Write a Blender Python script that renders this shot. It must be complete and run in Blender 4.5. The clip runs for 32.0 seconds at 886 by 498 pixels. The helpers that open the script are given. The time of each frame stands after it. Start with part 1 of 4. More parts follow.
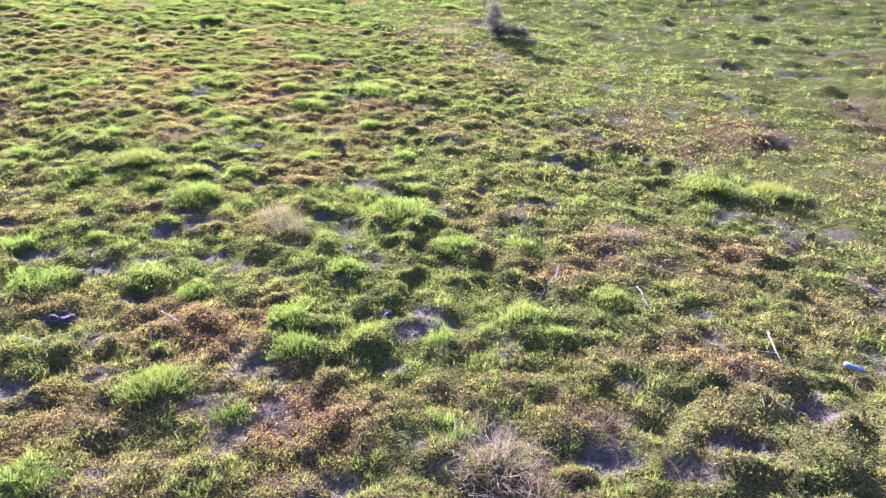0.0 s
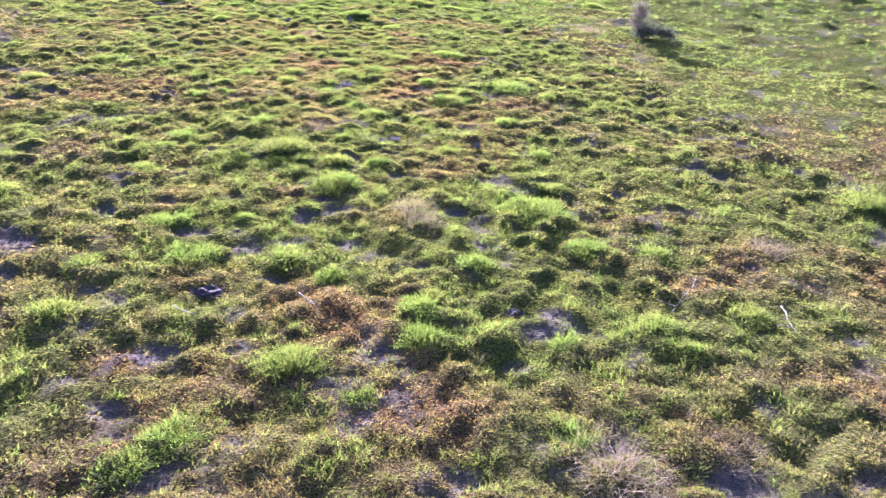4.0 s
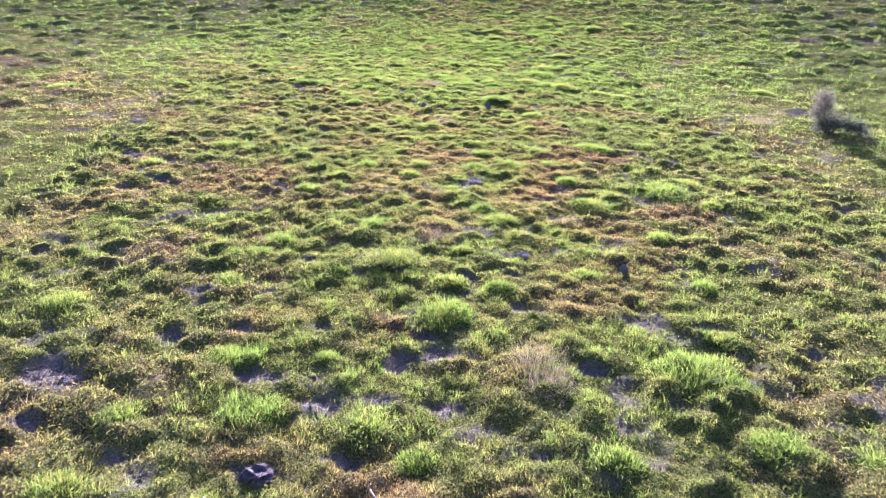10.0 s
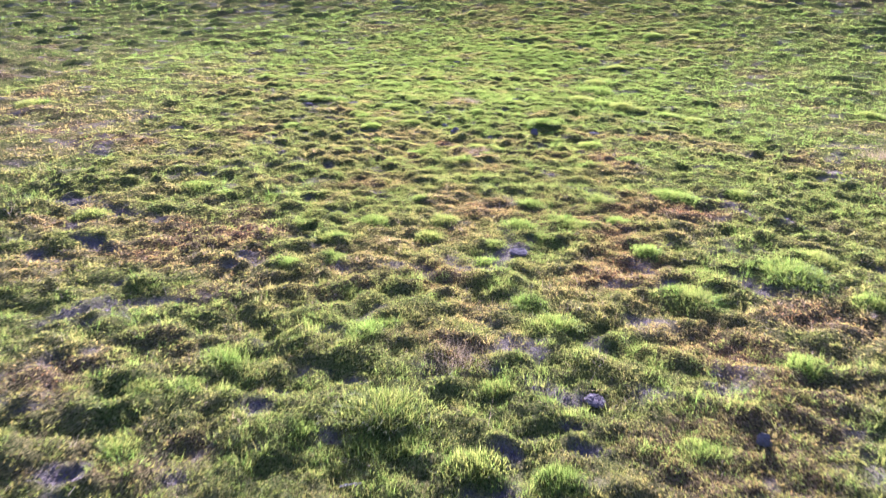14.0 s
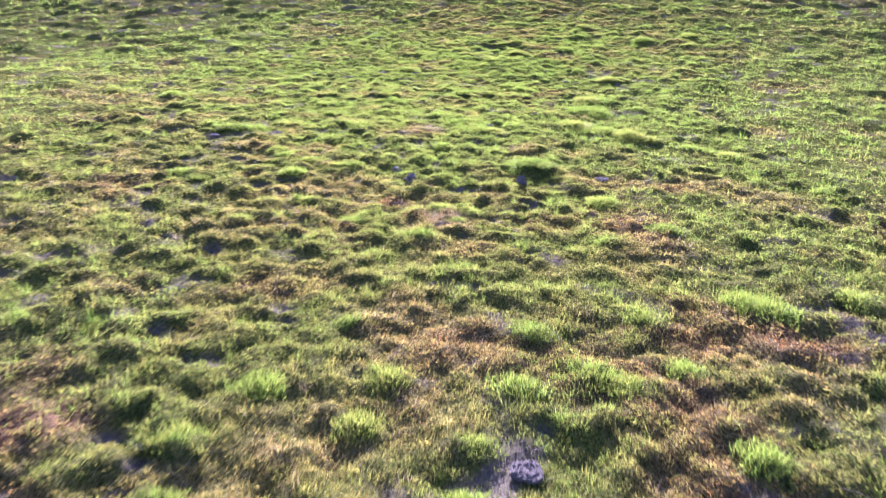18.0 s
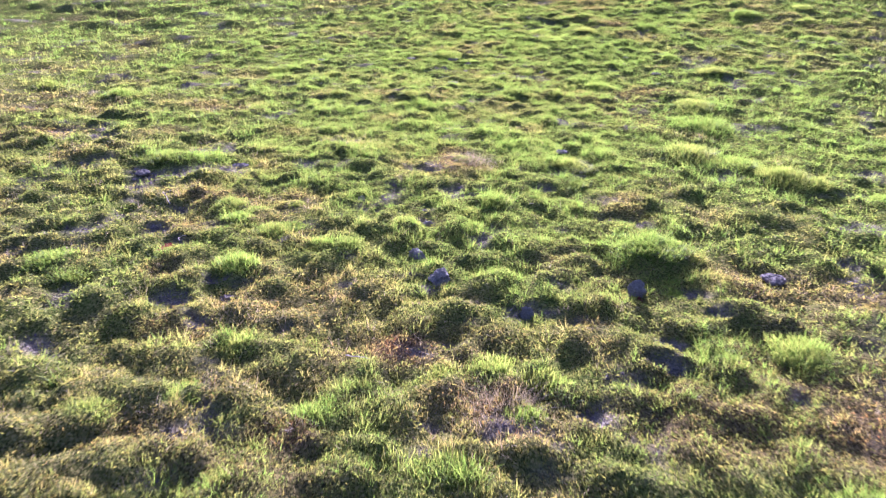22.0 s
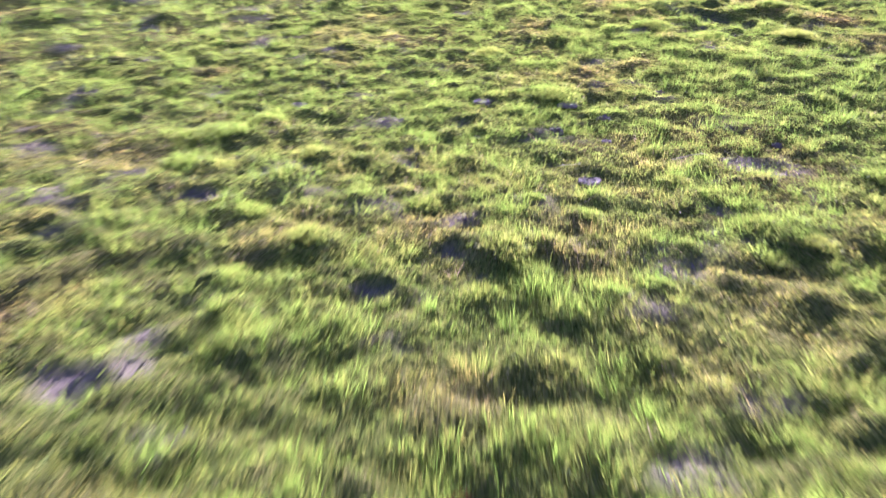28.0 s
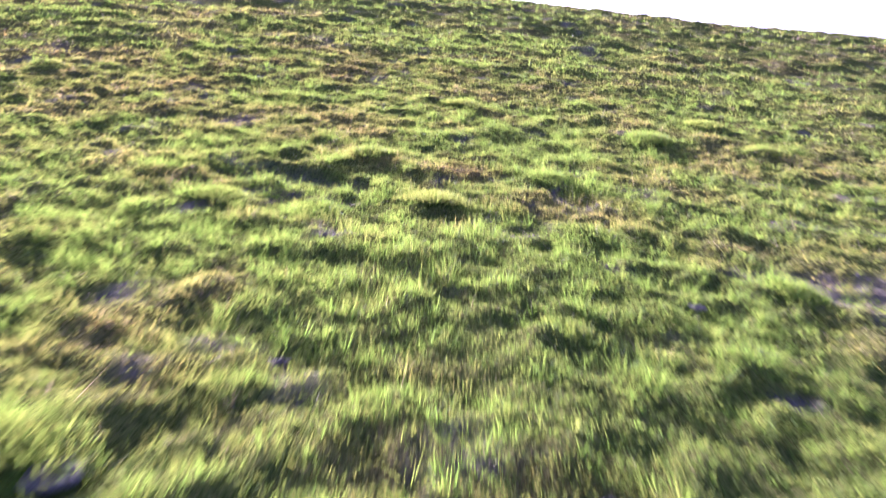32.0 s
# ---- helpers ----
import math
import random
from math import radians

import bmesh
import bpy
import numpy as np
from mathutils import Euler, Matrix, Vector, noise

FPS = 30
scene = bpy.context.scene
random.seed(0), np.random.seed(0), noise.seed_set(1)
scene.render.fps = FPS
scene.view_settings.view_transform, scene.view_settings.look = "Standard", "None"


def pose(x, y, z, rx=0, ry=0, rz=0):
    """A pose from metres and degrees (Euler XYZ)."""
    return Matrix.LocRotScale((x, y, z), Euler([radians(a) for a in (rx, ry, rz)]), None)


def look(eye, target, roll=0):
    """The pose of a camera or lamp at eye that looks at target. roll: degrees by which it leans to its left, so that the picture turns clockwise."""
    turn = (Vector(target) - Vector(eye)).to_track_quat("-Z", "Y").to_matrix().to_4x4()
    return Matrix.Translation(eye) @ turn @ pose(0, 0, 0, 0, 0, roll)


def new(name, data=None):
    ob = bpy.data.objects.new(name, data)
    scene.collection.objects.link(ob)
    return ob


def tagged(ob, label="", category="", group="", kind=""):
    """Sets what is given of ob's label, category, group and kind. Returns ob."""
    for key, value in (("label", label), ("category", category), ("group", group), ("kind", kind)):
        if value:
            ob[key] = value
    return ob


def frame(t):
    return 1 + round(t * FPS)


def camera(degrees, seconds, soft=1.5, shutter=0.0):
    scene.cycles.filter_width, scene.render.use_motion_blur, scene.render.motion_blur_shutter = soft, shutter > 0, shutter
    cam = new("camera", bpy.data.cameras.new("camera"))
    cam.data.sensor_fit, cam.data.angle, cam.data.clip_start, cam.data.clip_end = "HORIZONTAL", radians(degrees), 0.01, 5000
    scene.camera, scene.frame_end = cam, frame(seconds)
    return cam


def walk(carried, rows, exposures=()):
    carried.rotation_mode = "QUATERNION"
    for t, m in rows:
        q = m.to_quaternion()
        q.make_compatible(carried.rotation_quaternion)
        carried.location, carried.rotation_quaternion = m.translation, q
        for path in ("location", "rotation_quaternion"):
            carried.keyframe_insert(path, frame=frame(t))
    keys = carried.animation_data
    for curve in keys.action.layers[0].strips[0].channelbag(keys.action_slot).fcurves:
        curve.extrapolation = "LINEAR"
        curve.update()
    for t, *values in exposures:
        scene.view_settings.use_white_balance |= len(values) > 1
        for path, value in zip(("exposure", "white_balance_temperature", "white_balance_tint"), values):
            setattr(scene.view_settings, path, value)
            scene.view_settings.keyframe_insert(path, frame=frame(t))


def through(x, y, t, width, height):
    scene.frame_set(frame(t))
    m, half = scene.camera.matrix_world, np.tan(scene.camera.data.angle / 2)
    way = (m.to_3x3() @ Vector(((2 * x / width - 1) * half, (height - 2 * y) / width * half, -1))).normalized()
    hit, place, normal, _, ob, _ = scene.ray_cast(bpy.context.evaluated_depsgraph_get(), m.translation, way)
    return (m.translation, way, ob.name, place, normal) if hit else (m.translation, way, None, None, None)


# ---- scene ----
cam = camera(61.8, 32.0, soft=1.2, shutter=0.6)
METRES, EYE, TILT, LEAN, TURN = 33.0, 4.2, 4.3, 3.25, 0.0
ROWS = [
    (0.0, 0.0, 0.0, 0.0, 1.59, -26.34, -3.21),
    (0.5, -0.0, 0.0002, -0.0004, 3.29, -26.48, -3.07),
    (1.0, -0.0002, -0.0002, -0.0007, 4.69, -26.57, -2.95),
    (1.5, -0.0002, -0.0006, -0.0008, 5.5, -26.64, -2.86),
    (2.0, -0.0006, -0.0008, -0.0008, 5.95, -26.68, -2.85),
    (2.5, -0.0009, -0.0009, -0.0009, 6.24, -26.7, -2.86),
    (3.0, -0.0015, -0.0008, -0.0008, 7.32, -26.77, -2.79),
    (3.5, -0.002, -0.0, -0.0006, 9.46, -26.87, -2.64),
    (4.0, -0.003, 0.0003, -0.0004, 11.81, -26.98, -2.47),
    (4.5, -0.004, 0.001, -0.0001, 14.81, -27.1, -2.24),
    (6.5, -0.0039, 0.0108, -0.0002, 19.91, -27.23, -1.75),
    (7.0, -0.0038, 0.0163, -0.0008, 20.33, -27.2, -1.65),
    (7.5, -0.0044, 0.0228, -0.0013, 20.69, -27.19, -1.6),
    (8.0, -0.0055, 0.0305, -0.0018, 21.33, -26.17, -1.51),
    (8.5, -0.0073, 0.0393, -0.0026, 21.91, -24.79, -1.42),
    (9.0, -0.0105, 0.0492, -0.0032, 22.27, -23.44, -1.38),
    (9.5, -0.0138, 0.0599, -0.0038, 22.56, -22.09, -1.36),
    (10.0, -0.0174, 0.0704, -0.0044, 22.8, -21.79, -1.32),
    (10.5, -0.0212, 0.0803, -0.005, 23.03, -21.73, -1.29),
    (11.0, -0.0244, 0.0904, -0.0059, 23.24, -21.68, -1.27),
    (11.5, -0.0285, 0.1021, -0.0067, 23.41, -21.65, -1.25),
    (12.0, -0.034, 0.1156, -0.0078, 23.6, -21.63, -1.25),
    (12.5, -0.0401, 0.1306, -0.009, 24.25, -21.6, -1.21),
    (13.0, -0.0469, 0.1474, -0.0104, 25.32, -21.58, -1.14),
    (13.5, -0.0542, 0.166, -0.0117, 25.92, -21.56, -1.1),
    (14.0, -0.0622, 0.1857, -0.0131, 25.94, -21.51, -1.13),
    (14.5, -0.0701, 0.2046, -0.0145, 25.91, -21.48, -1.15),
    (16.5, -0.0929, 0.2584, -0.018, 25.84, -21.45, -1.21),
    (17.0, -0.1007, 0.2771, -0.0196, 25.48, -21.46, -1.23),
    (17.5, -0.1121, 0.3025, -0.0216, 23.83, -21.45, -1.36),
    (18.0, -0.1249, 0.3292, -0.0235, 23.06, -21.4, -1.43),
    (18.5, -0.1367, 0.3546, -0.0246, 20.93, -21.3, -1.63),
    (19.0, -0.1477, 0.3772, -0.026, 20.47, -21.22, -1.72),
    (19.5, -0.1568, 0.3963, -0.0272, 20.45, -21.14, -1.69),
    (20.0, -0.1652, 0.4144, -0.0279, 21.12, -21.16, -1.68),
    (20.5, -0.1724, 0.432, -0.0288, 22.63, -21.22, -1.55),
    (21.0, -0.1798, 0.4488, -0.03, 24.49, -21.26, -1.4),
    (21.5, -0.1875, 0.4656, -0.0312, 25.53, -22.64, -1.26),
    (22.0, -0.1956, 0.4835, -0.0324, 26.06, -24.02, -1.21),
    (22.5, -0.2029, 0.4996, -0.0343, 26.67, -24.98, -1.15),
    (23.0, -0.2104, 0.5152, -0.0356, 27.64, -25.85, -1.08),
    (23.5, -0.2173, 0.5297, -0.0371, 28.28, -26.68, -1.0),
    (24.0, -0.2232, 0.5427, -0.0386, 28.62, -27.23, -0.96),
    (24.5, -0.229, 0.5557, -0.0399, 28.98, -27.65, -0.9),
    (26.5, -0.2531, 0.6034, -0.0441, 37.13, -28.28, 0.01),
    (27.0, -0.2728, 0.6325, -0.047, 37.24, -28.32, -0.04),
    (27.5, -0.306, 0.6786, -0.0516, 33.75, -26.31, -0.4),
    (28.0, -0.3429, 0.7296, -0.0563, 28.61, -26.14, -0.85),
    (28.5, -0.3758, 0.7744, -0.0606, 20.67, -25.84, -1.58),
    (29.0, -0.3957, 0.8037, -0.0623, 11.43, -25.29, -2.21),
    (29.5, -0.4008, 0.8109, -0.0625, 0.85, -24.65, -3.01),
    (30.0, -0.402, 0.8105, -0.0623, -4.86, -24.35, -3.53),
    (30.5, -0.4016, 0.8107, -0.063, -6.13, -24.3, -3.65),
    (31.0, -0.4002, 0.8194, -0.0655, -6.25, -21.87, -3.71),
    (31.5, -0.3966, 0.8459, -0.0684, -6.13, -18.62, -3.92),
    (32.0, -0.3903, 0.8894, -0.0714, -6.23, -14.98, -4.01),
]
walk(cam, [(t, pose(0, 0, EYE, TILT, LEAN, TURN) @ pose(METRES * x, METRES * y, METRES * z, 90 + pitch, roll, yaw)) for t, x, y, z, yaw, pitch, roll in ROWS],
     exposures=[(0.0, 2.84, 4750, 46), (10.0, 2.80, 4750, 47), (14.0, 2.80, 4750, 48), (19.0, 2.82, 4850, 50), (24.0, 2.87, 4800, 48), (27.0, 2.94, 4900, 52), (29.0, 2.98, 4950, 55), (31.0, 3.00, 5000, 54), (32.0, 3.06, 4950, 56)])

# the meadow slopes 5.4 degrees: SLOPE lays the meadow's own plan (u, v, height) into the world
SLOPE = pose(0, 0, EYE, TILT, LEAN, TURN) @ Matrix.Translation((0, 0, -EYE))
SLOPE_NP = np.array(SLOPE)

# ---- world, sun ----
SUN_YAW, SUN_UP = 20.5, 14.0
away = Vector((-math.sin(radians(SUN_YAW)) * math.cos(radians(SUN_UP)), math.cos(radians(SUN_YAW)) * math.cos(radians(SUN_UP)), math.sin(radians(SUN_UP))))
to_sun = (SLOPE.to_3x3() @ away).normalized()
world = bpy.data.worlds.new("world")
scene.world = world
world.use_nodes = True
wn = world.node_tree
wn.nodes.clear()
sky = wn.nodes.new("ShaderNodeTexSky")
sky.sky_type, sky.sun_disc = "NISHITA", False
sky.sun_elevation, sky.sun_rotation = math.asin(to_sun.z), math.atan2(to_sun.x, to_sun.y) % (2 * math.pi)
sky.dust_density, sky.air_density, sky.ozone_density = 4.0, 0.8, 0.3
bg = wn.nodes.new("ShaderNodeBackground")
bg.inputs["Strength"].default_value = 0.05
wo = wn.nodes.new("ShaderNodeOutputWorld")
wn.links.new(sky.outputs[0], bg.inputs[0])
wn.links.new(bg.outputs[0], wo.inputs[0])
sun = bpy.data.lights.new("sun", "SUN")
sun.energy, sun.angle, sun.color = 5.0, radians(0.53), (1.0, 0.85, 0.68)
sun_ob = new("sun", sun)
sun_ob.matrix_world = look(to_sun * 60, (0, 0, 0))


# ---- materials ----
class Nodes:
    def __init__(self, name):
        self.mat = bpy.data.materials.new(name)
        self.mat.use_nodes = True
        self.tree = self.mat.node_tree
        self.tree.nodes.clear()
        self.out = self.tree.nodes.new("ShaderNodeOutputMaterial")

    def node(self, kind, **values):
        n = self.tree.nodes.new("ShaderNode" + kind)
        for key, value in values.items():
            n.inputs[key.replace("_", " ")].default_value = value
        return n

    def link(self, a, b):
        self.tree.links.new(a, b)

    def attribute(self, name):
        n = self.tree.nodes.new("ShaderNodeAttribute")
        n.attribute_name = name
        return n

    def noise(self, scale, detail=4.0, coords=None):
        n = self.node("TexNoise", Scale=scale, Detail=detail, Roughness=0.6)
        if coords is None:
            coords = self.tree.nodes.new("ShaderNodeTexCoord").outputs["Object"]
        self.link(coords, n.inputs["Vector"])
        return n.outputs["Fac"]

    def ramp(self, fac, stops):
        n = self.tree.nodes.new("ShaderNodeValToRGB")
        while len(n.color_ramp.elements) < len(stops):
            n.color_ramp.elements.new(0.5)
        for e, (p, c) in zip(n.color_ramp.elements, stops):
            e.position, e.color = p, (*c, 1)
        self.link(fac, n.inputs["Fac"])
        return n.outputs["Color"]

    def mix(self, fac, a, b, blend="MIX"):
        n = self.tree.nodes.new("ShaderNodeMix")
        n.data_type, n.blend_type = "RGBA", blend
        for value, socket in ((fac, n.inputs[0]), (a, n.inputs[6]), (b, n.inputs[7])):
            if hasattr(value, "links"):
                self.link(value, socket)
            else:
                socket.default_value = (*value, 1) if isinstance(value, tuple) else value
        return n.outputs[2]

    def bump(self, height, strength=0.5, distance=0.01):
        n = self.node("Bump", Strength=strength, Distance=distance)
        self.link(height, n.inputs["Height"])
        return n.outputs["Normal"]

    def surface(self, shader):
        self.link(shader, self.out.inputs["Surface"])
        return self.mat


def grass_material(name, fresh, olive, dry, brown, through=0.5, gloss=0.6, glow=(1.5, 1.5, 0.95), shine=0.3):
    """Leaf blades: colour by each blade's own dryness (r), chance (g) and kind (b); light passes through them."""
    m = Nodes(name)
    a = m.attribute("blade")
    sep = m.node("SeparateColor")
    m.link(a.outputs["Color"], sep.inputs[0])
    col = m.ramp(sep.outputs[0], [(0.0, fresh), (0.38, olive), (0.62, dry), (0.9, brown)])
    vary = m.ramp(sep.outputs[1], [(0.0, (0.7, 0.74, 0.68)), (0.5, (1, 1, 1)), (1.0, (1.22, 1.18, 1.06))])
    col = m.mix(1.0, col, vary, "MULTIPLY")
    info = m.tree.nodes.new("ShaderNodeObjectInfo")
    col = m.mix(1.0, col, m.ramp(info.outputs["Random"], [(0.0, (0.88, 0.9, 0.86)), (1.0, (1.12, 1.1, 1.05))]), "MULTIPLY")
    p = m.node("BsdfPrincipled", Roughness=gloss)
    p.inputs["Specular IOR Level"].default_value = shine
    m.link(col, p.inputs["Base Color"])
    t = m.node("BsdfTranslucent")
    m.link(m.mix(1.0, col, glow, "MULTIPLY"), t.inputs["Color"])
    s = m.node("MixShader", Fac=through)
    m.link(p.outputs[0], s.inputs[1])
    m.link(t.outputs[0], s.inputs[2])
    return m.surface(s.outputs[0])


def soil_material():
    """Bare earth under the turf: grey-brown, crumbly, with moss, thatch and pale dry crust by the ground's own cover."""
    m = Nodes("soil")
    a = m.attribute("cover")
    sep = m.node("SeparateColor")
    m.link(a.outputs["Color"], sep.inputs[0])
    fine = m.noise(55, 8)
    coarse = m.noise(4.5, 6)
    bare = m.ramp(fine, [(0.25, (0.08, 0.068, 0.06)), (0.5, (0.155, 0.137, 0.11)), (0.75, (0.31, 0.282, 0.235))])
    where = m.tree.nodes.new("ShaderNodeTexCoord").outputs["Object"]
    shake = m.node("TexNoise", Scale=30.0, Detail=3.0)
    m.link(where, shake.inputs["Vector"])
    small = m.node("VectorMath")
    small.operation = "SCALE"
    small.inputs["Scale"].default_value = 0.05
    m.link(shake.outputs["Color"], small.inputs[0])
    warp = m.node("VectorMath")
    warp.operation = "ADD"
    m.link(where, warp.inputs[0])
    m.link(small.outputs[0], warp.inputs[1])
    cells = m.node("TexVoronoi", Scale=75.0)
    m.link(warp.outputs[0], cells.inputs["Vector"])
    one = m.node("SeparateColor")
    m.link(cells.outputs["Color"], one.inputs[0])
    pick, grain = one.outputs[0], cells.outputs["Distance"]
    thatch = m.ramp(pick, [(0.0, (0.04, 0.042, 0.013)), (0.45, (0.115, 0.11, 0.036)), (0.75, (0.18, 0.16, 0.06)), (1.0, (0.25, 0.21, 0.095))])
    green = m.ramp(pick, [(0.0, (0.025, 0.038, 0.01)), (0.4, (0.075, 0.105, 0.02)), (0.75, (0.13, 0.155, 0.032)), (1.0, (0.2, 0.19, 0.055))])
    rust = m.ramp(pick, [(0.0, (0.04, 0.028, 0.016)), (0.5, (0.11, 0.075, 0.04)), (1.0, (0.22, 0.15, 0.08))])
    turf = m.mix(m.ramp(coarse, [(0.45, (0, 0, 0)), (0.7, (0.6, 0.6, 0.6))]), green, thatch)
    turf = m.mix(m.ramp(sep.outputs[1], [(0.2, (0, 0, 0)), (1.0, (0.8, 0.8, 0.8))]), turf, thatch)
    turf = m.mix(sep.outputs[2], turf, rust)
    col = m.mix(sep.outputs[0], bare, turf)
    p = m.node("BsdfPrincipled", Roughness=1.0)
    p.inputs["Specular IOR Level"].default_value = 0.0
    m.link(col, p.inputs["Base Color"])
    m.link(m.bump(m.mix(0.5, m.mix(0.5, fine, grain), m.noise(24, 6)), 1.0, 0.07), p.inputs["Normal"])
    return m.surface(p.outputs[0])


def plain_material(name, dark, mid, light, scale=14.0, rough=0.85, relief=0.6, fine=90.0):
    m = Nodes(name)
    n1, n2 = m.noise(scale, 8), m.noise(fine, 5)
    col = m.ramp(n1, [(0.3, dark), (0.5, mid), (0.72, light)])
    col = m.mix(0.5, col, m.ramp(n2, [(0.3, (0.55, 0.55, 0.55)), (0.7, (1.25, 1.25, 1.25))]), "MULTIPLY")
    p = m.node("BsdfPrincipled", Roughness=rough)
    p.inputs["Specular IOR Level"].default_value = 0.2
    m.link(col, p.inputs["Base Color"])
    m.link(m.bump(n2, relief, 0.012), p.inputs["Normal"])
    return m.surface(p.outputs[0])


GRASS = grass_material("meadow_grass", (0.107, 0.195, 0.033), (0.206, 0.197, 0.07), (0.285, 0.23, 0.115), (0.24, 0.155, 0.08), 0.58, 0.6, (1.56, 1.52, 0.92), 0.1)
LEAF = grass_material("low_leaves", (0.104, 0.157, 0.036), (0.178, 0.173, 0.058), (0.225, 0.165, 0.075), (0.2, 0.1, 0.052), 0.4, 0.8, (1.56, 1.5, 0.92), 0.03)
STRAW = grass_material("straw", (0.2, 0.18, 0.1), (0.26, 0.22, 0.14), (0.34, 0.29, 0.2), (0.3, 0.24, 0.18), 0.4, 0.7, (1.1, 1.05, 0.9))
TWIG = grass_material("bush_foliage", (0.085, 0.11, 0.07), (0.12, 0.135, 0.09), (0.2, 0.187, 0.148), (0.22, 0.196, 0.155), 0.3, 0.8, (1.1, 1.08, 0.95))
SOIL = soil_material()
ROCK = plain_material("grey_stone", (0.07, 0.065, 0.062), (0.13, 0.121, 0.114), (0.23, 0.21, 0.195))
PALE_ROCK = plain_material("pale_stone", (0.075, 0.069, 0.064), (0.14, 0.128, 0.116), (0.25, 0.23, 0.205))
DUNG = plain_material("dry_dung", (0.08, 0.066, 0.06), (0.15, 0.13, 0.118), (0.24, 0.215, 0.2), 9.0, 0.92, 0.9, 60.0)
CLOD = plain_material("earth_clod", (0.055, 0.044, 0.042), (0.12, 0.1, 0.095), (0.24, 0.21, 0.2), 20.0, 0.95, 1.0)
WOOD = plain_material("weathered_wood", (0.16, 0.145, 0.13), (0.3, 0.275, 0.25), (0.45, 0.42, 0.39), 30.0, 0.8)
BARK = plain_material("bush_bark", (0.07, 0.055, 0.045), (0.15, 0.12, 0.1), (0.25, 0.2, 0.17), 30.0, 0.9)
HILL = plain_material("far_hill", (0.06, 0.09, 0.05), (0.09, 0.12, 0.07), (0.14, 0.15, 0.09), 0.01, 1.0, 0.0, 0.05)


# ---- the meadow's plan: places and radii along the way ----
TUSSOCKS_0 = [(-3.21, 3.77, 0.25), (-3.03, 4.18, 0.3), (0.22, 4.99, 0.2), (-1.74, 5.08, 0.18), (-2.47, 5.37, 0.3), (-5.16, 5.57, 0.23), (-1.4, 6.11, 0.26), (0.01, 6.35, 0.17), (-5.5, 6.51, 0.25), (1.17, 6.58, 0.21), (-1.52, 6.6, 0.25), (0.96, 6.93, 0.25), (-1.53, 6.95, 0.19), (-2.74, 7.1, 0.19), (-4.51, 7.14, 0.28), (-3.34, 7.32, 0.26), (1.99, 7.45, 0.24), (-1.13, 7.77, 0.23), (-5.27, 7.9, 0.31), (-7.87, 7.99, 0.29), (-4.37, 8.32, 0.13), (0.18, 8.52, 0.28), (1, 8.73, 0.22), (-6.57, 9.53, 0.21), (-0.65, 9.59, 0.44), (-3.59, 9.72, 0.37), (-7.06, 10.23, 0.14), (-5.41, 10.4, 0.15), (-6.7, 10.42, 0.17), (-4.82, 10.44, 0.19)]
TUSSOCKS_1 = [(-0.41, 10.49, 0.22), (-10.02, 10.54, 0.16), (-4.48, 10.61, 0.19), (-3.87, 10.61, 0.23), (-3.23, 10.78, 0.19), (-4.87, 10.91, 0.41), (-6.81, 11.01, 0.24), (4.33, 11.21, 0.39), (5.25, 11.21, 0.4), (-2.29, 11.67, 0.2), (-4.14, 11.76, 0.16), (-0.76, 12, 0.21), (-5.86, 12.12, 0.21), (-5.69, 12.44, 0.16), (-6.54, 12.99, 0.21), (-7.68, 13.26, 0.19), (-4.06, 13.31, 0.26), (-11.53, 13.45, 0.27), (-1.57, 13.59, 0.22), (-4.51, 13.63, 0.23), (-7.33, 13.79, 0.23), (-7.76, 14.38, 0.26), (-5.49, 14.68, 0.19), (-2.85, 14.71, 0.36), (-6.6, 15.16, 0.23), (-7.58, 15.25, 0.25), (-10.45, 15.25, 0.19), (-5.65, 15.29, 0.18), (-11.18, 15.37, 0.31), (-9.76, 15.58, 0.19)]
TUSSOCKS_2 = [(-0.89, 15.58, 0.23), (-6.67, 15.88, 0.25), (-3.63, 16, 0.24), (-1.77, 16.06, 0.49), (-5.58, 16.19, 0.25), (-4.69, 16.61, 0.23), (-7.51, 16.67, 0.14), (-5, 16.67, 0.26), (-1.52, 16.97, 0.31), (-4.33, 17.15, 0.22), (-5.79, 17.23, 0.23), (-4.82, 18.05, 0.21), (-10.34, 18.63, 0.17), (-3.57, 18.8, 0.26), (-19.99, 18.85, 0.51), (-3.86, 18.89, 0.3), (-10, 19.1, 0.17), (-3.82, 19.18, 0.23), (-7.93, 19.25, 0.22), (-12.67, 19.33, 0.14), (-9.01, 19.36, 0.2), (-2.77, 19.5, 0.25), (-10.1, 19.83, 0.19), (-7.72, 20, 0.16), (-5.72, 20.07, 0.17), (-12.3, 20.07, 0.2), (-8.43, 20.21, 0.19), (-12.74, 20.21, 0.25), (-8.15, 20.41, 0.22), (-7.82, 20.49, 0.2)]
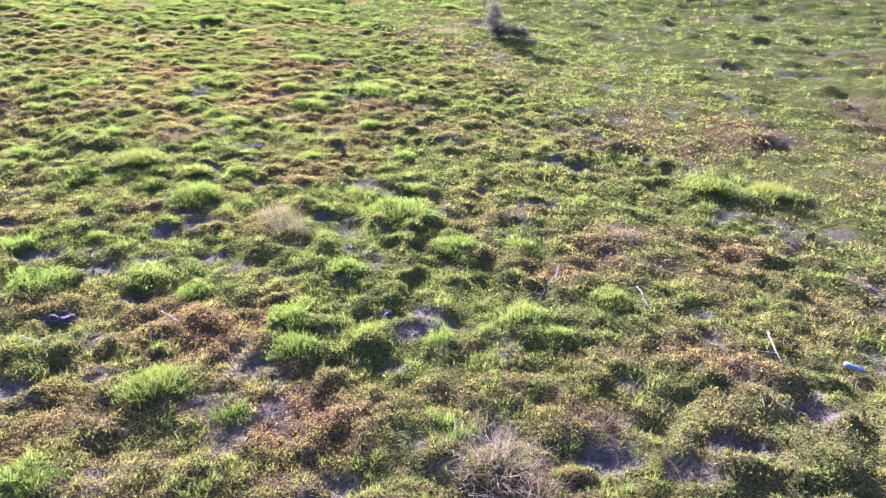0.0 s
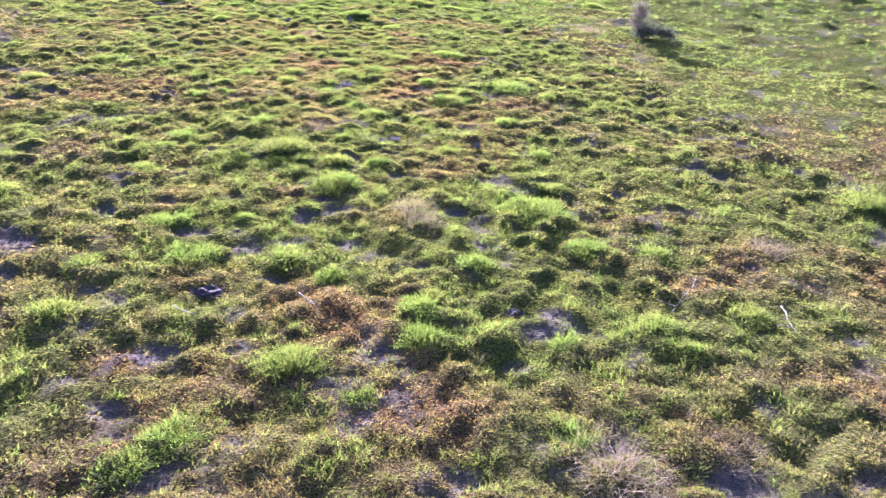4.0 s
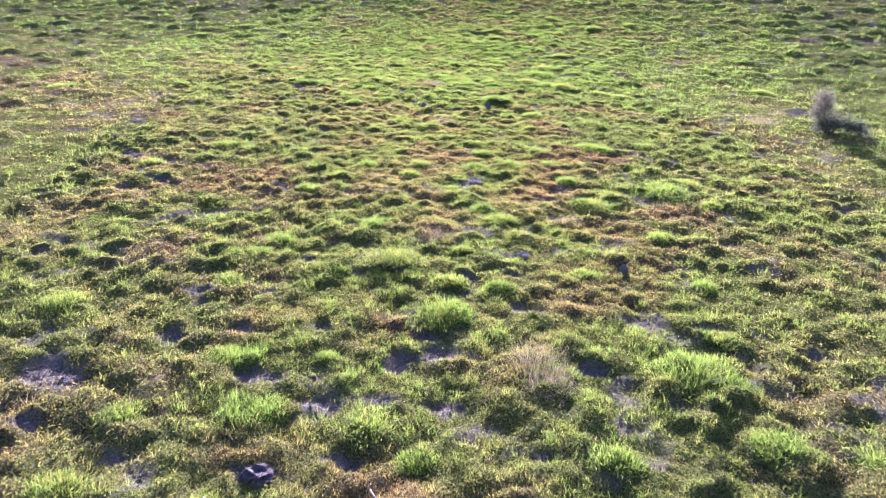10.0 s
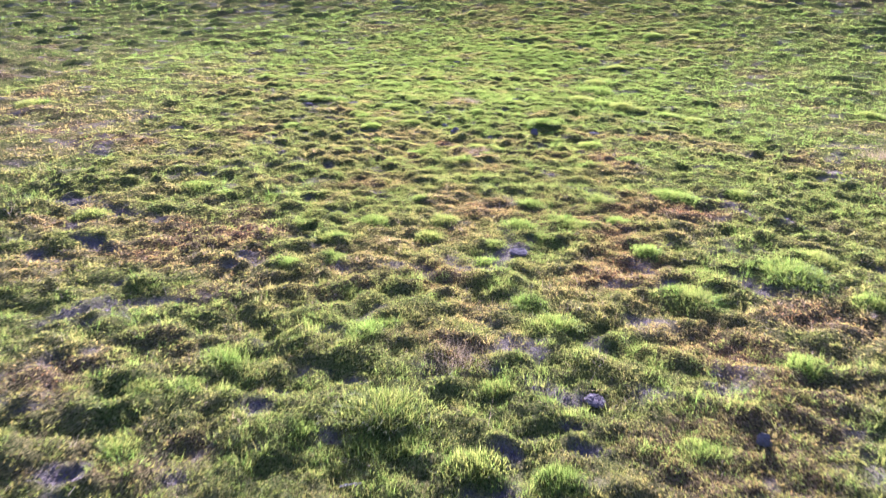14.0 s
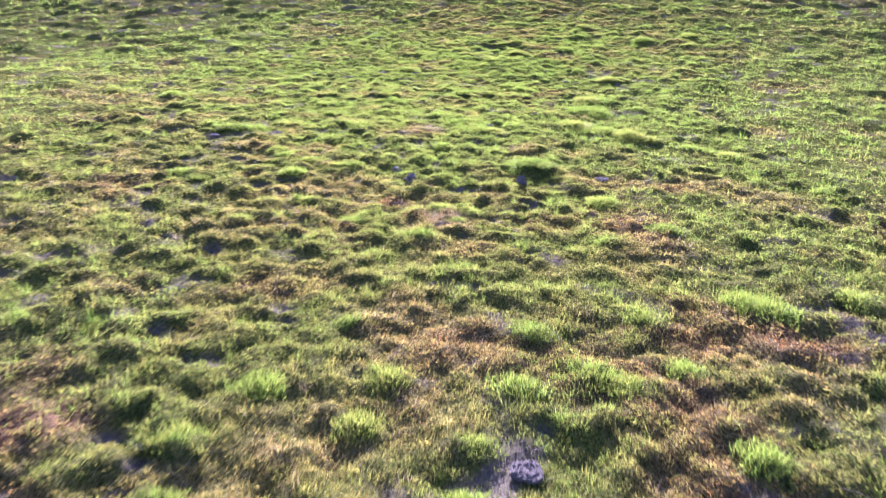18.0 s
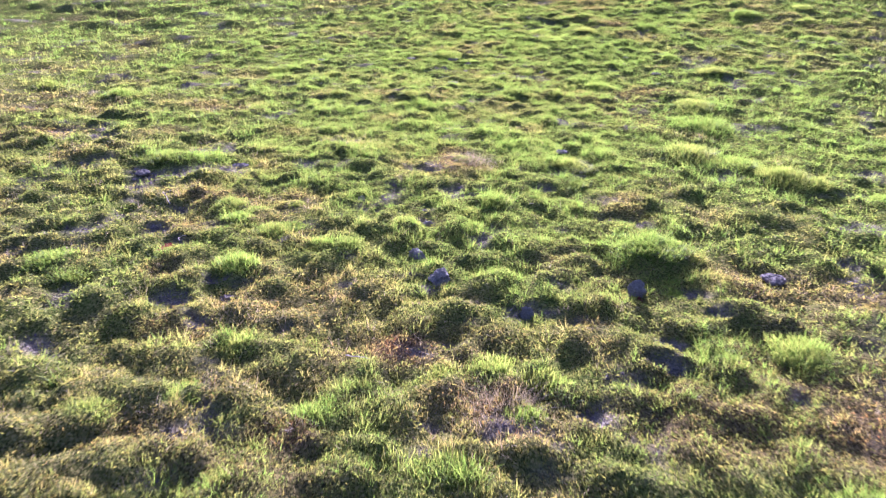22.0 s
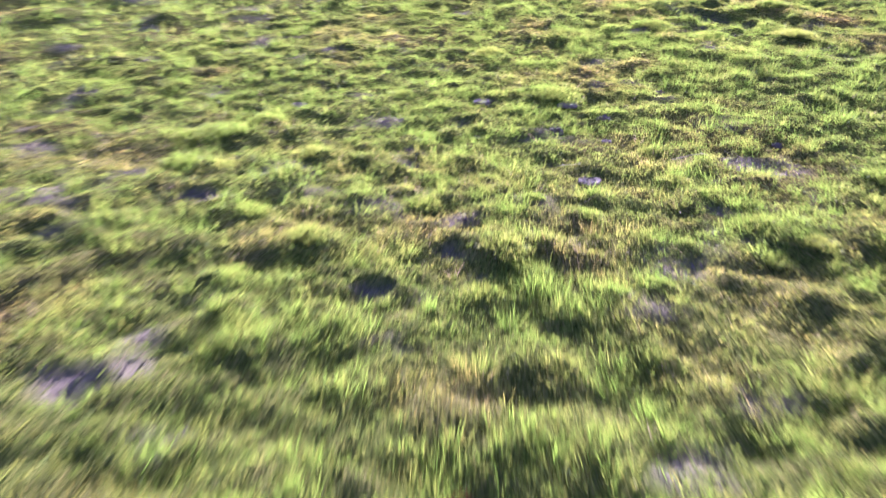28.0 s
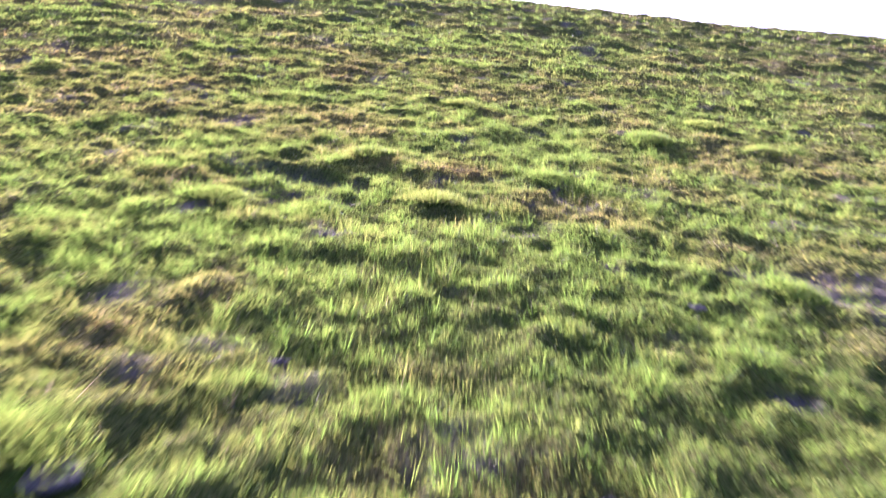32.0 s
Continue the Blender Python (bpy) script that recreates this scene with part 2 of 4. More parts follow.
TUSSOCKS_3 = [(-11.03, 20.93, 0.23), (-4.96, 20.94, 0.24), (-6.64, 21.47, 0.24), (-10.64, 21.8, 0.18), (-6.04, 21.8, 0.3), (-10.34, 21.82, 0.18), (-11.32, 21.82, 0.19), (-11.81, 21.88, 0.18), (-11.23, 22.05, 0.17), (-11.81, 22.18, 0.15), (-12.2, 22.21, 0.2), (-7.18, 22.47, 0.14), (-10.11, 22.64, 0.16), (-11.59, 22.66, 0.1), (-9.47, 22.95, 0.19), (-7.53, 23.14, 0.36), (-14.12, 23.16, 0.34), (-9.64, 23.38, 0.18), (-13.7, 23.49, 0.32), (-9.51, 23.76, 0.22), (-8.7, 24.23, 0.16), (-12.99, 24.35, 0.16), (-9.3, 24.4, 0.12), (-8.87, 24.99, 0.18), (-10.58, 25.2, 0.16), (-13.11, 25.56, 0.18), (-21.36, 25.6, 0.25), (-19.82, 25.66, 0.26), (-17.81, 25.67, 0.26), (-9.2, 25.74, 0.3)]
TUSSOCKS_4 = [(-4.42, 25.82, 0.28), (-18, 25.87, 0.26), (-10.18, 26.31, 0.27), (-5.21, 26.33, 0.29), (-6.02, 26.55, 0.27), (-6.42, 26.57, 0.38), (-7.03, 26.93, 0.35), (-20.32, 26.96, 0.22), (-7.77, 27.14, 0.45), (-14.63, 27.21, 0.19), (-13.04, 27.86, 0.15), (-14.51, 27.93, 0.18), (-15.27, 28.1, 0.17), (-12.91, 28.31, 0.16), (-12.37, 28.32, 0.13), (-13.17, 28.44, 0.2), (-16.51, 28.69, 0.26), (-14.11, 28.92, 0.17), (-7.87, 28.95, 0.56), (-0.32, 29.16, 0.39), (-13.36, 29.17, 0.13), (-14.1, 29.21, 0.1), (-17.09, 29.26, 0.22), (-12.86, 29.31, 0.13), (-11.5, 29.34, 0.15), (-15.63, 29.46, 0.21), (-13.37, 29.48, 0.11), (-16.85, 29.49, 0.3), (-14.22, 29.5, 0.16), (-11.25, 29.7, 0.16)]
TUSSOCKS_5 = [(-13.96, 29.74, 0.14), (-11.61, 29.85, 0.19), (-10.73, 29.95, 0.14), (-16.7, 30.08, 0.2), (-11.77, 30.29, 0.17), (-8.19, 30.34, 0.46), (-12.41, 30.42, 0.13), (-15.03, 30.47, 0.14), (-10, 31.03, 0.22), (-12.81, 31.13, 0.15), (-10.31, 31.15, 0.24), (-10.81, 31.45, 0.22), (-15.93, 31.61, 0.17), (-14.3, 32.27, 0.32), (-8.28, 33.47, 0.33), (-11.51, 33.68, 0.23), (-15.82, 33.82, 0.24), (-9.45, 34.53, 0.27), (-13.21, 36.14, 0.29), (-14.14, 36.34, 0.3), (-12.1, 36.51, 0.31), (-10.71, 37.65, 0.3), (-12.66, 38.31, 0.28), (-6.64, 40.14, 0.33), (-8.39, 40.47, 0.41), (-6.88, 41.87, 0.37), (-11.12, 42.05, 0.34)]
BARE_0 = [(-0.83, 4.14, 0.18), (-2.51, 4.27, 0.15), (-0.65, 4.35, 0.16), (-3.74, 4.39, 0.22), (2.1, 4.66, 0.23), (1.47, 4.8, 0.3), (2.6, 5.01, 0.32), (-6.5, 5.77, 0.19), (-0.44, 5.91, 0.17), (-5.14, 6.11, 0.12), (-6.23, 6.12, 0.19), (-3.91, 6.46, 0.19), (-1.03, 6.47, 0.15), (-0.24, 6.57, 0.3), (-3.33, 6.88, 0.2), (-6.75, 6.91, 0.42), (-0.12, 6.91, 0.26), (-0.56, 6.91, 0.1), (-3.98, 7.51, 0.25), (-4.9, 7.6, 0.2), (-2.47, 7.6, 0.14), (-1.77, 7.64, 0.11), (-4.71, 7.76, 0.23), (-3.43, 7.89, 0.22), (-2.94, 7.99, 0.27), (-6.2, 8.04, 0.22), (-3.63, 8.55, 0.23), (-3.65, 8.73, 0.2), (2.21, 8.78, 0.15), (-6.63, 9.1, 0.25)]
BARE_1 = [(-1.72, 9.24, 0.2), (-5.56, 10.06, 0.12), (-5.15, 10.44, 0.15), (-3.57, 10.46, 0.14), (-6.04, 10.5, 0.19), (0.54, 10.68, 0.15), (-5.99, 10.85, 0.11), (-3.72, 10.97, 0.15), (-3.62, 11.24, 0.1), (-3.14, 11.27, 0.15), (-5.42, 11.32, 0.11), (-1.72, 11.53, 0.18), (-3.37, 11.56, 0.08), (-9.22, 11.91, 0.11), (-10.48, 12.65, 0.35), (-7.67, 13.79, 0.11), (-7.79, 14.07, 0.14), (-8.23, 14.24, 0.12), (-9.09, 15.77, 0.12), (-8.11, 16.45, 0.12), (-8.35, 16.7, 0.18), (-9.99, 17.69, 0.18), (-9.73, 18.78, 0.14), (-11.54, 19.11, 0.21), (-8.25, 19.65, 0.1), (-10.63, 19.95, 0.15), (-7.01, 20.1, 0.1), (-11.17, 20.12, 0.21), (-7.27, 20.24, 0.16), (-8.79, 20.43, 0.18)]
BARE_2 = [(-8.61, 20.67, 0.12), (-11.09, 20.68, 0.14), (-6.97, 21.11, 0.14), (-11.92, 21.12, 0.14), (-5.98, 21.18, 0.14), (-12.44, 21.26, 0.16), (-13.13, 21.46, 0.13), (-12.89, 21.6, 0.11), (-10.22, 21.67, 0.11), (-11.98, 21.68, 0.09), (-11.11, 21.74, 0.1), (-10.84, 21.94, 0.16), (-10.46, 21.99, 0.09), (-10.65, 22.98, 0.14), (-10.04, 23.01, 0.15), (-10.41, 23.01, 0.11), (-8.55, 23.43, 0.07), (-15.98, 23.61, 0.34), (-10.52, 23.61, 0.1), (-5.74, 24.04, 0.2), (-10.17, 24.15, 0.08), (-9.86, 24.2, 0.1), (-9.18, 24.62, 0.13), (-8.89, 25.42, 0.12), (-14.48, 25.96, 0.24), (-5.34, 26.41, 0.25), (-13.71, 27.58, 0.12), (-15.84, 28.15, 0.17), (-14.21, 28.21, 0.1), (-13.51, 28.29, 0.11)]
BARE_3 = [(-13.67, 28.72, 0.09), (-13.15, 28.9, 0.09), (-16.35, 29, 0.15), (-14.21, 29.2, 0.15), (-14.7, 29.67, 0.13), (-14.84, 30.03, 0.14), (-13.09, 30.11, 0.1), (-13.53, 30.41, 0.06), (-14.53, 30.76, 0.07), (-14.83, 30.93, 0.11), (-13.89, 31.3, 0.15), (-9.74, 32.13, 0.13), (-10.32, 32.86, 0.16)]
BARE_4 = [(-3.78, 5.28, 0.29), (-3.13, 5.47, 0.17), (3.47, 5.58, 0.27), (-5.63, 8.51, 0.15), (-4.74, 8.92, 0.17), (-3.26, 8.97, 0.24), (-3.54, 9.21, 0.19), (-8.06, 9.21, 0.17), (-2.71, 10.34, 0.23), (-1.35, 10.55, 0.26), (-0.65, 10.7, 0.22), (-1.68, 10.91, 0.14), (-9.93, 20.25, 0.09), (-9.91, 21.14, 0.08), (-7.02, 21.5, 0.12), (-12.67, 21.91, 0.14), (-8.14, 22.06, 0.14), (-6.75, 22.24, 0.14), (-7.07, 22.53, 0.17), (-13.52, 30.15, 0.06), (-14.98, 30.35, 0.14), (-13.25, 33.03, 0.09)]
PITS = [(-13.62, 37.25, 0.42), (-13.05, 37.15, 0.3)]
BROWN_0 = [(-4.06, 5.05, 0.24), (1.31, 5.34, 0.32), (-5.77, 5.39, 0.3), (1.98, 6.34, 0.3), (2.81, 6.41, 0.5), (1.3, 8.11, 0.35), (0.33, 8.53, 0.37), (2.04, 8.58, 0.45), (3.89, 8.99, 0.57), (-4.05, 9.32, 0.22), (-6.38, 9.32, 0.49), (0.56, 9.72, 0.42), (-6.14, 9.84, 0.26), (1.2, 10.01, 0.43), (-4.69, 12.06, 0.29), (-7.97, 12.12, 0.35), (-4.76, 12.33, 0.28), (-8.18, 13.44, 0.23), (-2.49, 13.49, 0.51), (-9.1, 13.94, 0.3), (-8.68, 14.27, 0.25), (-1.43, 14.95, 0.51), (-10.29, 16.39, 0.34), (-8.76, 16.98, 0.38), (-4.24, 17.85, 0.48), (-3.42, 18.12, 0.49), (-4.28, 18.54, 0.45), (-9.12, 19.13, 0.24), (-6.98, 19.2, 0.43), (-10.7, 19.71, 0.3)]
BROWN_1 = [(-7.84, 20.13, 0.48), (-8.95, 20.34, 0.27), (-11.55, 20.57, 0.29), (-12.7, 22.38, 0.39), (-11.83, 22.94, 0.33), (-10.28, 23.84, 0.24), (-10.46, 25.12, 0.32), (-10.58, 25.27, 0.29), (-10.94, 25.57, 0.31), (-12.23, 29.58, 0.22), (-14.42, 29.62, 0.14), (-12.14, 29.91, 0.18), (-12.72, 30.01, 0.21), (-10.51, 30.56, 0.24), (-13.69, 34.53, 0.37), (-13.43, 36.32, 0.37)]
LUMPS_0 = [(-3.91, 6.46, 0.14, 'c'), (-0.56, 6.91, 0.09, 'c'), (-3.27, 12.01, 0.11, 'd'), (-1.84, 12.03, 0.06, 'r'), (-5.21, 15.16, 0.14, 'd'), (-10.73, 20.42, 0.06, 'c'), (-8.24, 21.46, 0.065, 'r'), (-9.21, 21.7, 0.1, 'p'), (-9.65, 22.06, 0.08, 'p'), (-7.47, 22.22, 0.085, 'r'), (-13.98, 22.56, 0.11, 'd'), (-9.96, 22.89, 0.06, 'p'), (-11.03, 23.2, 0.05, 'r'), (-6.34, 23.29, 0.13, 'd'), (-13.15, 23.49, 0.11, 'd'), (-9.49, 26.34, 0.1, 'd'), (-13.1, 30.16, 0.115, 'x'), (-16.8, 30.71, 0.09, 'd'), (-14.54, 30.79, 0.05, 'c'), (-13.28, 31.21, 0.06, 'd'), (-13.87, 31.35, 0.09, 'c'), (-14.96, 31.78, 0.115, 'd'), (-13.51, 31.85, 0.08, 'c'), (-11.76, 31.97, 0.06, 'c'), (-14.03, 32.11, 0.13, 'd'), (-9.41, 32.81, 0.11, 'd'), (-13.25, 33.2, 0.07, 'c'), (-10.4, 34.14, 0.07, 'd')]
TUSSOCKS = TUSSOCKS_0 + TUSSOCKS_1 + TUSSOCKS_2 + TUSSOCKS_3 + TUSSOCKS_4 + TUSSOCKS_5
BARE = BARE_0 + BARE_1 + BARE_2 + BARE_3 + BARE_4
BROWN = BROWN_0 + BROWN_1
LUMPS = LUMPS_0


def lattice(ix, iy, seed):
    h = (ix * 374761393 + iy * 668265263 + seed * 1442695041) & 0xFFFFFFFF
    h = ((h ^ (h >> 13)) * 1274126177) & 0xFFFFFFFF
    h = ((h ^ (h >> 16)) * 2246822519) & 0xFFFFFFFF
    return ((h ^ (h >> 15)) & 0xFFFFFF) / 0xFFFFFF


def value_noise(x, y, size, seed):
    x, y = x / size, y / size
    ix, iy = np.floor(x).astype(np.int64), np.floor(y).astype(np.int64)
    fx, fy = x - ix, y - iy
    fx, fy = fx * fx * (3 - 2 * fx), fy * fy * (3 - 2 * fy)
    a, b = lattice(ix, iy, seed), lattice(ix + 1, iy, seed)
    c, d = lattice(ix, iy + 1, seed), lattice(ix + 1, iy + 1, seed)
    return (a + (b - a) * fx) * (1 - fy) + (c + (d - c) * fx) * fy


def fractal(x, y, size, seed, octaves=3):
    total, weight = 0, 0
    for k in range(octaves):
        w = 0.55 ** k
        total, weight = total + w * value_noise(x + 17.3 * k, y - 9.1 * k, size / 2 ** k, seed + k), weight + w
    return total / weight


def rise(u, v):
    """The hill beyond the meadow: a slow rise, a slope, a crest, and a fall to level land behind it."""
    s = np.clip(v - 27.5 - 0.06 * (u + 8), 0, None)
    knee, steep, crest = 0.004, 0.138, 34.0
    s1 = steep / (2 * knee)
    g = np.where(s < s1, knee * s * s, knee * s1 * s1 + steep * (s - s1))
    g = g + 2.6e-5 * np.clip(6 - u, 0, 60) * np.minimum(s, crest) ** 2
    over = np.clip(s - crest, 0, None)
    return g - np.where(over < 30, 0.0045 * over ** 2, 0.0045 * 900 + 0.27 * (over - 30)) * (over > 0) + np.where(s > 95, 0.135 * (s - 95), 0)


def lumps(u, v, cell, low, high, tall, seed):
    """Small mounds, one in most cells of a jittered grid."""
    iu, iv = np.floor(u / cell).astype(np.int64), np.floor(v / cell).astype(np.int64)
    top = np.zeros_like(u)
    for du in (-1, 0, 1):
        for dv in (-1, 0, 1):
            a, b = iu + du, iv + dv
            cu, cv = (a + lattice(a, b, seed)) * cell, (b + lattice(a, b, seed + 1)) * cell
            r = (low + (high - low) * lattice(a, b, seed + 2)) * cell
            h = tall * lattice(a, b, seed + 3) ** 1.3
            q = ((u - cu) ** 2 + (v - cv) ** 2) / r ** 2
            top = np.maximum(top, h * np.clip(1 - q, 0, None) ** 1.1)
    return top


def spread(near, step, far, grow):
    """Grid lines at an even step between the two ends of near, then ever wider out to far."""
    line = list(np.arange(near[0], near[1] + 1e-6, step))
    s = step
    while line[-1] < far[1]:
        s *= grow
        line.append(line[-1] + s)
    s = step
    while line[0] > far[0]:
        s *= grow
        line.insert(0, line[0] - s)
    return np.array(line)


AXIS = [(0.0, 3.0), (-5.5, 15.0), (-10.5, 24.0), (-13.0, 31.0), (-12.0, 40.0)]


def off_axis(u, v):
    """How far a place lies from the middle line of the meadow's near stretch."""
    best = np.full_like(u, 1e9)
    for (a, b), (c, d) in zip(AXIS, AXIS[1:]):
        k = np.clip(((u - a) * (c - a) + (v - b) * (d - b)) / ((c - a) ** 2 + (d - b) ** 2), 0, 1)
        best = np.minimum(best, np.hypot(u - a - k * (c - a), v - b - k * (d - b)))
    return best


class Plan:
    """The meadow's height and cover on the crossings of two sets of grid lines."""

    def __init__(self, us, vs):
        self.us, self.vs = us, vs
        u, v = self.u, self.v = np.meshgrid(us, vs)
        wu = u + 0.30 * (fractal(u, v, 0.5, 201) - 0.5) + 0.12 * (fractal(u, v, 0.17, 207, 2) - 0.5)
        wv = v + 0.30 * (fractal(u, v, 0.5, 211) - 0.5) + 0.12 * (fractal(u, v, 0.17, 217, 2) - 0.5)
        dist = np.hypot(u + 8, v - 18)
        fade = np.clip(1.5 - dist / 90, 0.0, 1)
        patch = fractal(u, v, 2.6, 5)
        frayed = fractal(u, v, 0.16, 221, 2)
        bare = self.stamp(BARE, 1.9, lambda q, r: np.clip(1.35 - q, 0, 1))
        bare = np.clip((bare - 0.95 * frayed + 0.04) * 2.4, 0, 1)
        pit = self.stamp(PITS, 1.6, lambda q, r: np.clip(1.3 - q, 0, 1) ** 0.7)
        bare = np.maximum(bare, np.clip(pit * 1.6 - 0.6 * frayed, 0, 1))
        self.tuss = self.stamp(TUSSOCKS, 1.5, lambda q, r: np.clip(1 - q * q, 0, 1) ** 0.8 * min(r, 0.4))
        rust = self.stamp(BROWN, 2.0, lambda q, r: np.clip(1.5 - q, 0, 1))
        calm = 1 - np.clip(self.stamp([(x, y, 2.2 * r + 0.05) for x, y, r, _ in LUMPS], 1.6, lambda q, r: np.clip(1.5 - q, 0, 1)), 0, 1)
        small = np.maximum(lumps(wu, wv, 0.3, 0.4, 1.0, 0.115, 11), 0.8 * lumps(wu, wv, 0.47, 0.35, 0.8, 0.14, 17)) * (0.4 + 0.9 * patch) * calm * (1 - 0.35 * np.clip((v - 23) / 3, 0, 1))
        tiny = lumps(wu, wv, 0.15, 0.4, 0.9, 0.035, 31)
        broad = lumps(wu * 0.75, wv, 0.9, 0.3, 0.75, 0.16, 51)
        outer = np.clip((off_axis(u, v) - 5) / 7, 0, 1)
        rough = fractal(u, v, 0.25, 227, 3) - 0.5
        hollow = fractal(u, v, 0.6, 91, 3)
        uphill = -0.602 * u + 0.799 * v
        level = 0.0945 * uphill * np.clip(1 - 110 / np.maximum(np.hypot(u, v), 1), 0, None)
        self.height = rise(u, v) - level + fade * (0.10 * (fractal(u, v, 4.0, 3) - 0.5) + (small + broad * (0.3 + 0.7 * outer)) * (1 - 0.6 * bare)
                      + tiny * (1 + 0.3 * bare) + 0.10 * rough - 0.035 * bare - 0.2 * pit + 0.16 * self.tuss - 0.06)
        soil = np.clip((0.385 - 0.03 * np.clip((v - 23) / 3, 0, 1) - hollow) * 9, 0, 1) * np.clip((0.05 - small) * 25, 0, 1)
        self.cover = np.clip(1 - np.maximum(bare, soil * 0.85) + 2.0 * self.tuss, 0, 1)
        self.dry = np.clip((fractal(u, v, 1.3, 23) - 0.40) * 2.0 + 0.5 * (fractal(u, v, 9.0, 29) - 0.5) + 0.25 * rust + 1.5 * (fractal(u, v, 0.55, 43, 2) - 0.5) - 2.4 * self.tuss - 1.2 * (small - 0.03) - 2.0 * outer * broad - 0.12 * outer
                           - 0.12 * np.clip((12 - v) / 4, 0, 1) + 0.14 * np.clip((v - 12) / 2, 0, 1) * np.clip((20 - v) / 2, 0, 1) - 0.2 * np.clip((v - 24) / 4, 0, 1) + 0.26 * np.clip((v - 32) / 6, 0, 1), 0, 1)
        self.lush = np.clip((v - 19) / 12, 0, 1) * (0.4 + 0.6 * patch)
        self.rust = np.clip(rust * 0.5 + 0.11 * np.clip((24 - v) / 6, 0, 1) + 0.06 * np.clip((10 - v) / 4, 0, 1) * frayed + np.clip((fractal(u, v, 1.9, 37) - 0.54) * 5, 0, 1) * 0.65 - 2 * self.tuss - 0.3 * self.lush, 0, 1)

    def stamp(self, places, reach, shape):
        """The greatest shape(distance over radius, radius) of all the places, with frayed outlines."""
        field = np.zeros_like(self.u)
        for u, v, r in places:
            a, b = np.searchsorted(self.us, (u - reach * r, u + reach * r))
            c, d = np.searchsorted(self.vs, (v - reach * r, v + reach * r))
            uu, vv = self.u[c:d, a:b], self.v[c:d, a:b]
            q = np.hypot((uu - u) * 0.86, (vv - v) * 1.3) / (r * (1 + 1.3 * (fractal(uu, vv, 0.28, 71) - 0.5)))
            field[c:d, a:b] = np.maximum(field[c:d, a:b], shape(q, r))
        return field

    def sample(self, field, u, v):
        i = np.clip(np.searchsorted(self.us, u) - 1, 0, len(self.us) - 2)
        j = np.clip(np.searchsorted(self.vs, v) - 1, 0, len(self.vs) - 2)
        fu, fv = (u - self.us[i]) / (self.us[i + 1] - self.us[i]), (v - self.vs[j]) / (self.vs[j + 1] - self.vs[j])
        low = field[j, i] * (1 - fu) + field[j, i + 1] * fu
        return low * (1 - fv) + (field[j + 1, i] * (1 - fu) + field[j + 1, i + 1] * fu) * fv

    def sheet(self, keep, sink):
        """Corner points, faces and cover colours of the cells that keep(distance from the middle line) takes."""
        rows, cols = self.u.shape
        index = np.arange(rows * cols).reshape(rows, cols)
        quads = np.stack([index[:-1, :-1], index[:-1, 1:], index[1:, 1:], index[1:, :-1]], -1).reshape(-1, 4)
        off = off_axis(self.u, self.v)
        mid = (off[:-1, :-1] + off[1:, 1:]) / 2
        quads = quads[keep(mid).ravel()]
        used, quads = np.unique(quads, return_inverse=True)
        pts = np.stack([self.u, self.v, self.height - sink * (off < 7.9)], -1).reshape(-1, 3)[used]
        return pts, quads.reshape(-1, 4), np.stack([self.cover, self.dry, self.rust], -1).reshape(-1, 3)[used]


FINE = Plan(np.arange(-23.0, 9.0, 0.08), np.arange(-5.0, 50.0, 0.08))
WIDE = Plan(spread((-42, 26), 0.26, (-2500, 2500), 1.12), spread((0, 68), 0.26, (-2500, 2500), 1.12))


def sample(name, u, v):
    """A field of the plan at the places (u, v): near the middle line from the fine grid, else from the wide one."""
    fields = {"height": (FINE.height, WIDE.height), "cover": (FINE.cover, WIDE.cover), "dry": (FINE.dry, WIDE.dry),
              "rust": (FINE.rust, WIDE.rust), "lush": (FINE.lush, WIDE.lush), "tuss": (FINE.tuss, WIDE.tuss)}[name]
    near = off_axis(u, v) < 7.6
    return np.where(near, FINE.sample(fields[0], np.clip(u, -22.9, 8.8), np.clip(v, -4.9, 49.8)), WIDE.sample(fields[1], u, v))


def laid(points):
    """Plan points, n x 3, laid into the sloping world."""
    return points @ SLOPE_NP[:3, :3].T + SLOPE_NP[:3, 3]


def raw_mesh(name, points, faces, size, material, colours=None, layer="blade"):
    """A mesh from arrays: faces all have `size` corners."""
    me = bpy.data.meshes.new(name)
    me.vertices.add(len(points))
    me.vertices.foreach_set("co", np.ascontiguousarray(points, dtype=np.float32).ravel())
    n = len(faces)
    me.loops.add(n * size)
    me.loops.foreach_set("vertex_index", np.ascontiguousarray(faces, dtype=np.int32).ravel())
    me.polygons.add(n)
    me.polygons.foreach_set("loop_start", np.arange(0, n * size, size, dtype=np.int32))
    me.update(calc_edges=True)
    if colours is not None:
        layer = me.attributes.new(layer, "FLOAT_COLOR", "POINT")
        layer.data.foreach_set("color", np.ascontiguousarray(np.c_[colours, np.ones(len(colours))], dtype=np.float32).ravel())
    me.materials.append(material)
    return me


# ---- ground ----
p1, f1, c1 = FINE.sheet(lambda d: d < 7.5, 0.0)
p2, f2, c2 = WIDE.sheet(lambda d: d >= 7.1, 0.04)
ground_mesh = raw_mesh("ground", laid(np.concatenate([p1, p2])), np.concatenate([f1, f2 + len(p1)]), 4, SOIL, np.concatenate([c1, c2]), "cover")
ground_mesh.shade_smooth()
tagged(new("ground", ground_mesh), "lumpy sloping meadow ground of grey-brown earth and turf", "ground", kind="structure")


# ---- grass ----
rng = np.random.default_rng(7)


def near_box(far):
    return (-14.0 - far, 3.0, 1.0 + far, 40.0 + min(far, 26.0))


